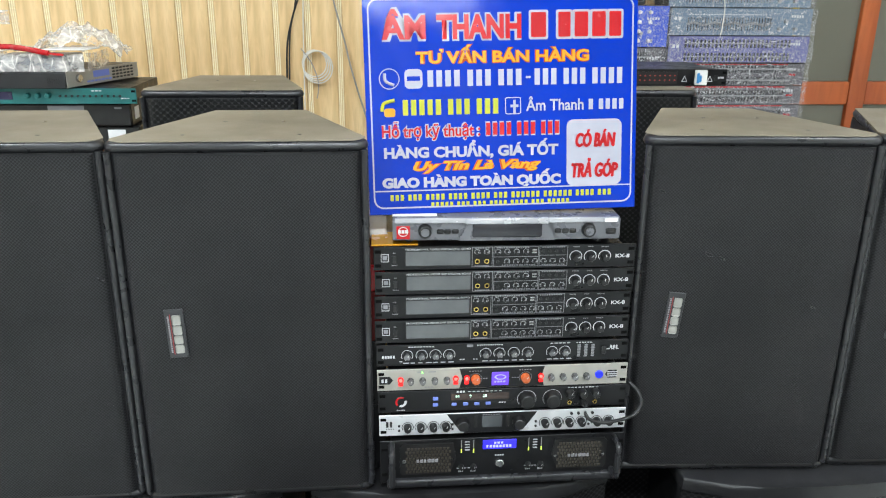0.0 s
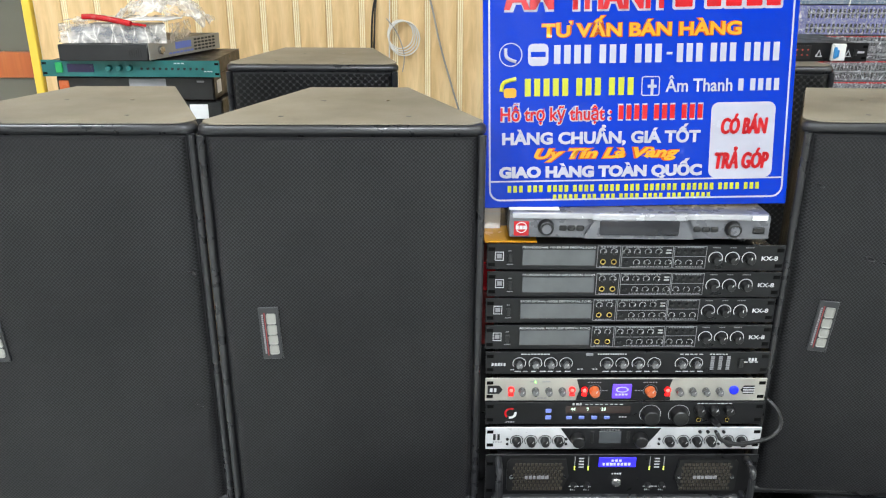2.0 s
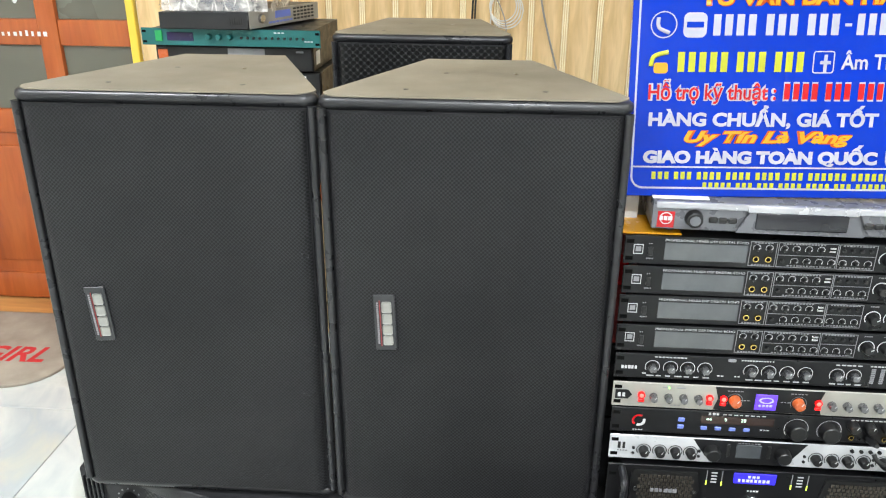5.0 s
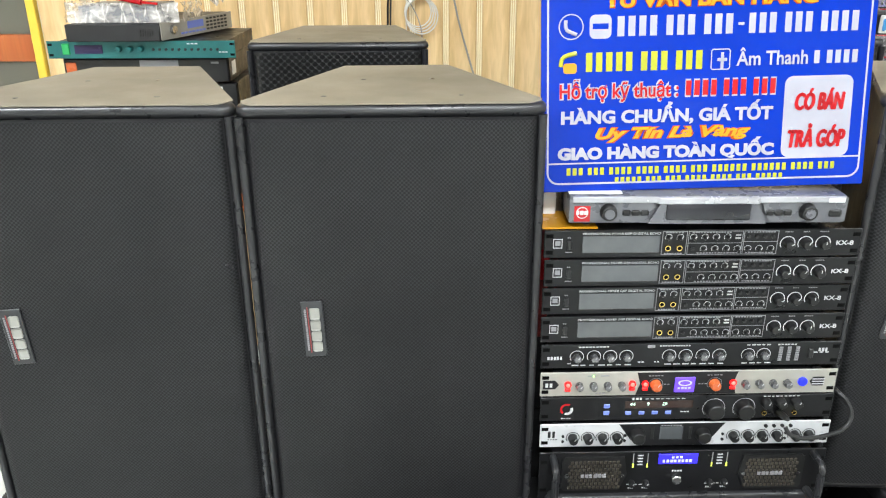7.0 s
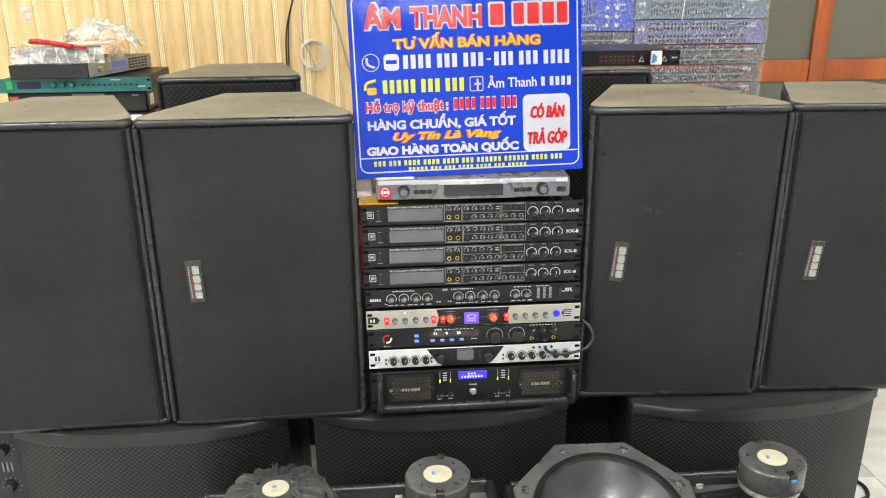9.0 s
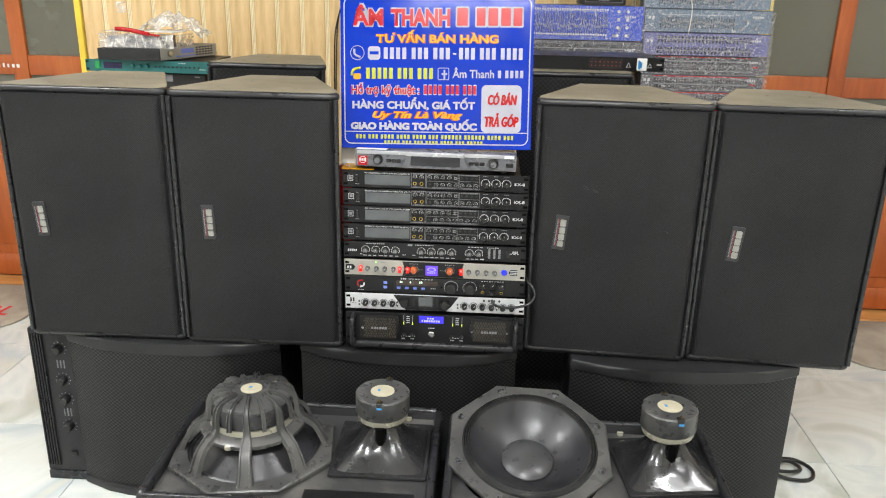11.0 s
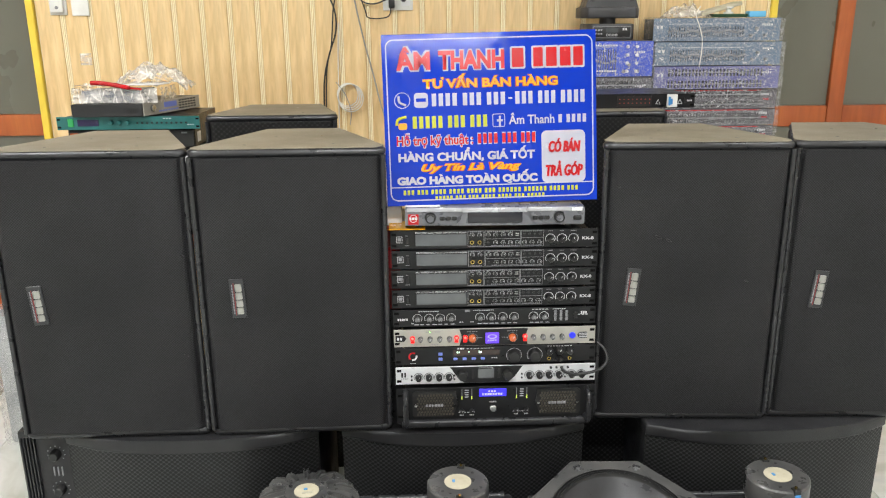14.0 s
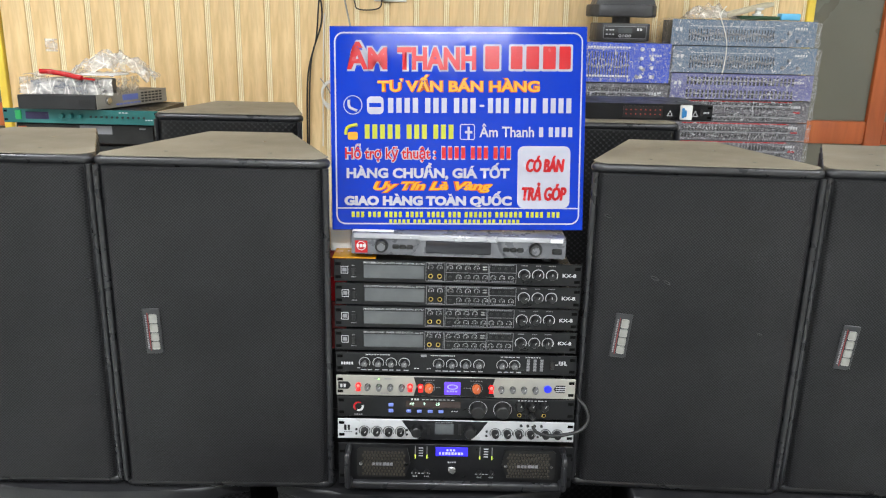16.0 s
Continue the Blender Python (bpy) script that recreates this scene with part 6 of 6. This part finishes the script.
tagged(part("white_spool", lathe(B(), [(0, 0), (0.018, 0), (0.018, 0.006), (0.01, 0.008), (0.01, 0.018), (0.018, 0.02), (0.018, 0.026), (0, 0.026)], 20, pose(1.27, 2.66, h0 + 0.0125)), "white_plastic", None), "small white plastic spool on the circuit board", "spool")
s = thing("crumpled_bag", pose(1.03, 2.63, h0), "crumpled clear bag lying on the equalizer stack", "bag")
bm = B()
g = []
for i in range(19):
    row = []
    for j in range(13):
        u2, v2 = i / 18, j / 12
        edge = (math.sin(math.pi * u2) * math.sin(math.pi * v2)) ** 0.6
        p = Vector((0.17 * u2, 0.12 * v2, 0))
        p.z = edge * (0.04 + 0.03 * noise.noise(p * 40)) + 0.008 * abs(noise.noise(p * 110))
        row.append(bm.verts.new(p))
    g.append(row)
for i in range(18):
    for j in range(12):
        bm.faces.new((g[i][j], g[i + 1][j], g[i + 1][j + 1], g[i][j + 1]))
part("film", bm, "bag", s)
c = thing("white_string", Matrix(), "white string hanging down the wrapped equalizers", "string")
part("cord", tube(B(), [(1.14, 2.6, 1.53), (1.12, 2.585, 1.5), (1.135, 2.583, 1.46), (1.15, 2.583, 1.41), (1.15, 2.583, 1.35), (1.146, 2.583, 1.31)], 0.0018, 6), "white_cable", c)

# ---- wall fittings ----
def socket_plate(name, x, z, w, h, label):
    s = thing(name, pose(x, WALL_Y, z), label, "socket")
    part("plate", box(B(), -w / 2, w / 2, -0.009, 0, -h / 2, h / 2, 0.003, 2), "white_plastic", s)
    return s


s = socket_plate("wall_socket", 0.015, 1.563, 0.118, 0.075, "white wall socket with black plug pushed in")
for x in (-0.03, 0.03):
    part("outlet", box(B(), x - 0.018, x + 0.018, -0.0105, -0.009, -0.02, 0.02, 0.001, 1), "paper_white", s)
part("plug", box(B(), -0.036, -0.012, -0.045, -0.009, -0.03, 0.014, 0.005, 2), "cable", s, "black power plug")
part("plug", cyl(B(), 0.012, 0, 0.035, 14, pose(0.022, -0.009, 0.005) @ FACE, 0.008), "cable", s, "black round plug")
s = socket_plate("switch_plate", -1.218, 1.575, 0.066, 0.125, "white switch plate on the wood-print wall")
part("switch", box(B(), -0.008, 0.002, -0.013, -0.009, 0.0, 0.035, 0.001, 1), "knob", s)
s = socket_plate("remote_holder", -1.302, 1.578, 0.066, 0.125, "white wall bracket holding a small remote")
part("remote", box(B(), -0.026, 0.026, -0.03, -0.009, -0.055, 0.06, 0.008, 3), "white_plastic", s)
part("button", cyl(B(), 0.006, 0, 0.003, 12, pose(0.004, -0.03, -0.035) @ FACE), "grey_print", s)
tagged(part("tape_patch", box(B(), -1.245, -1.2, WALL_Y - 0.0012, WALL_Y + 0.001, 1.325, 1.37), M["bag"], None), "grey translucent tape patch stuck to the wall", "tape")

def wall_cable(points, r, mat, label):
    c = thing("wall_cable", Matrix(), label, "cable", "cables on the wall")
    part("cord", tube(B(), [(x, WALL_Y - 0.012 - q, z) for x, z, q in points], r, 8), mat, c)
wall_cable([(-0.3, 1.75, 0), (-0.27, 1.62, 0), (-0.235, 1.53, 0.004), (-0.232, 1.45, 0.004), (-0.262, 1.36, 0), (-0.285, 1.27, 0), (-0.292, 1.15, 0), (-0.295, 0.9, 0)], 0.0033, "cable", "black cable running down the wall")
wall_cable([(-0.19, 1.75, 0), (-0.21, 1.64, 0), (-0.238, 1.54, 0), (-0.252, 1.4, 0), (-0.275, 1.3, 0), (-0.285, 1.12, 0), (-0.29, 0.9, 0)], 0.0028, "cable", "thin black cable running down the wall")
wall_cable([(-0.185, 1.72, 0), (-0.155, 1.62, 0), (-0.13, 1.565, 0.004), (-0.08, 1.55, 0.01), (-0.02, 1.57, 0.03)], 0.003, "cable", "black lead looping to the wall socket")
wall_cable([(-0.012, 1.54, 0.03), (-0.02, 1.505, 0.02), (-0.06, 1.495, 0.01), (-0.105, 1.5, 0), (-0.115, 1.53, 0), (-0.16, 1.65, 0), (-0.2, 1.75, 0)], 0.0024, "cable", "thin black lead hanging from the wall socket")
wall_cable([(-0.17, 1.75, 0), (-0.16, 1.6, 0), (-0.125, 1.42, 0), (-0.09, 1.28, 0), (-0.06, 1.15, 0), (0.0, 0.95, 0)], 0.003, "grey_cable", "grey cable slanting down the wall")
wall_cable([(-0.222, 1.48, 0), (-0.228, 1.35, 0), (-0.232, 1.2, 0), (-0.236, 1.0, 0)], 0.0022, "white_cable", "thin pale cable running down the wall")
s = thing("cable_coil", pose(-0.195, WALL_Y - 0.018, 1.2), "small coil of white cable hung on the wall", "cable")
for k in range(4):
    r = 0.042 + 0.003 * k
    pts = [(r * math.cos(a) + 0.004 * k, -0.003 * k, r * 1.08 * math.sin(a) - 0.004 * k) for a in [2 * math.pi * i / 12 for i in range(13)]]
    part("turn", tube(B(), pts, 0.0022, 6, 3), "white_cable", s)
part("tail", tube(B(), [(-0.045, 0, 0.05), (-0.02, -0.008, 0.02), (0.0, -0.01, -0.02), (0.012, -0.008, -0.07), (0.005, -0.004, -0.12)], 0.002, 6), "grey_cable", s)

# ---- floor: tiles, threshold, mats, cable ----
M["tile"] = None
m, t, b = material("pale glossy marble tile", (0.7, 0.7, 0.66), 0.1)
c = coords(t)
info = t.nodes.new("ShaderNodeObjectInfo")
shift = t.nodes.new("ShaderNodeVectorMath")
shift.operation = "MULTIPLY_ADD"
shift.inputs[1].default_value = (40, 40, 40)
t.links.new(info.outputs["Random"], shift.inputs[0])
t.links.new(c, shift.inputs[2])
n1 = node(t, "ShaderNodeTexNoise", Scale=2.2, Detail=5.0, Distortion=1.6)
t.links.new(shift.outputs[0], n1.inputs["Vector"])
t.links.new(ramp(t, n1.outputs["Fac"], (0.3, (0.46, 0.48, 0.42)), (0.5, (0.68, 0.7, 0.66)), (0.66, (0.5, 0.55, 0.56)), (0.8, (0.64, 0.63, 0.52))), b.inputs["Base Color"])
t.links.new(ramp(t, noise_of(t, c, 9.0), (0.3, (0.05,) * 3), (0.8, (0.16,) * 3)), b.inputs["Roughness"])
M["tile"] = m
floor_ob = bpy.data.objects["floor"]
TILE, X_OFF, Y_OFF = 0.6, -1.46, 2.275
tile_mesh = None
for i in range(-4, 9):
    for j in range(-13, 2):
        x, y = X_OFF + i * TILE, Y_OFF + j * TILE
        if x + TILE < ROOM_X0 or x > ROOM_X1 or y + TILE < ROOM_Y0 or y >= 2.9:
            continue
        if tile_mesh is None:
            tl = part("tile", box(B(), 0.001, TILE - 0.001, 0.001, TILE - 0.001, -0.004, 0.0, 0.0008, 1), "tile", floor_ob, "", False)
            tile_mesh = tl.data
        else:
            tl = new("tile", tile_mesh)
            tl.parent = floor_ob
        tl.location = (x, y, 0)
for nm, x0, x1 in (("threshold_1", ROOM_X0, PANEL_X0 - 0.016), ("threshold_2", PANEL_X1 + 0.016, ROOM_X1)):
    structure(nm, box(B(), x0, x1, 2.885, DOOR_Y + 0.06, -0.1, 0.012, 0.003, 1), "threshold", "brown wooden strip along the door sill", "threshold")


def door_mat(name, cx, cy, w, d, turn, label):
    s = thing(name, pose(cx, cy, 0.0, 0, 0, turn), label, "mat")
    pts = []
    r = 0.16
    for px, py, a0 in ((w / 2 - r, d / 2 - r, 0), (-w / 2 + r, d / 2 - r, 90), (-w / 2 + r, -d / 2 + r, 180), (w / 2 - r, -d / 2 + r, 270)):
        pts += [(px + r * math.cos(radians(a0 + 15 * k)), py + r * math.sin(radians(a0 + 15 * k))) for k in range(7)]
    part("mat_body", prism(B(), pts, 0, 0.012, 0.004, 2, True), "mat", s)
    return s


s = door_mat("door_mat", -2.06, 2.63, 0.78, 0.52, 1, "grey-brown fibre door mat with red lettering on tiles")
ob = lettering("GIRL", 0.05, -0.105, 0.14, "red_paint", s, 0, 0.25, bold=0.004, shear=0.2, m=pose(0, 0, 0.0128, -90) @ Matrix.Diagonal((1, 1, 1, 1)))
s = door_mat("door_mat", 2.33, 2.62, 0.8, 0.5, 0, "grey-brown fibre door mat on tiles by the door")
c = thing("floor_cable", Matrix(), "black power cable coiled on the tiled floor", "cable")
part("cord", tube(B(), [(1.2, 1.62, 0.007), (1.3, 1.66, 0.007), (1.42, 1.68, 0.007), (1.47, 1.63, 0.007), (1.45, 1.57, 0.007), (1.38, 1.56, 0.009), (1.3, 1.6, 0.02), (1.36, 1.64, 0.02), (1.41, 1.65, 0.016), (1.43, 1.61, 0.014), (1.38, 1.585, 0.02), (1.28, 1.6, 0.02), (1.15, 1.64, 0.007)], 0.006, 8), "cable", c)
# white chalk marks on the door glass and rail
s = thing("door_decals", pose(-2.0, DOOR_Y - 0.0015, 0), "small white stuck-on marks on the door glass", "decal")
rnd = random.Random(4)
bm = B()
for k in range(26):
    x, z = rnd.uniform(-0.14, 0.12), 1.15 + rnd.uniform(0.01, 0.21)
    lathe(bm, [(0, 0.0008), (0.007, 0.0006), (0.007, 0)], 8, pose(x, 0.018, z) @ FACE @ Matrix.Diagonal((rnd.uniform(0.6, 1.5), rnd.uniform(0.6, 1.5), 1, 1)))
tagged(part("marks", bm, "paper_white", s), kind="stuff")
for k in range(8):
    w, h = 0.014 * rnd.uniform(0.6, 1.0), 0.018 * rnd.uniform(0.7, 1.1)
    part("written_bar", box(B(), 0.03 + k * 0.022, 0.03 + k * 0.022 + w, -0.0006, 0, 1.06, 1.06 + h), "paper_white", s)
# tube lamps on the ceiling
def tube_lamp(x, y):
    s = thing("ceiling_lamp", pose(x, y, ROOM_H), "white linear tube lamp on the ceiling", "lamp", "ceiling tube lamps")
    part("housing", box(B(), -0.66, 0.66, -0.09, 0.09, -0.045, 0, 0.006, 2), "white_plastic", s)
    part("tube", cyl(B(), 0.016, -0.61, 0.61, 12, pose(0, 0.04, -0.065, 0, 90, 0)), "lamp", s, "glowing white tube")
    part("tube", cyl(B(), 0.016, -0.61, 0.61, 12, pose(0, -0.04, -0.065, 0, 90, 0)), "lamp", s, "glowing white tube")
for x, y in ((0.2, -0.9), (-1.9, 0.4), (2.2, 0.4), (0.2, -3.8)):
    tube_lamp(x, y)
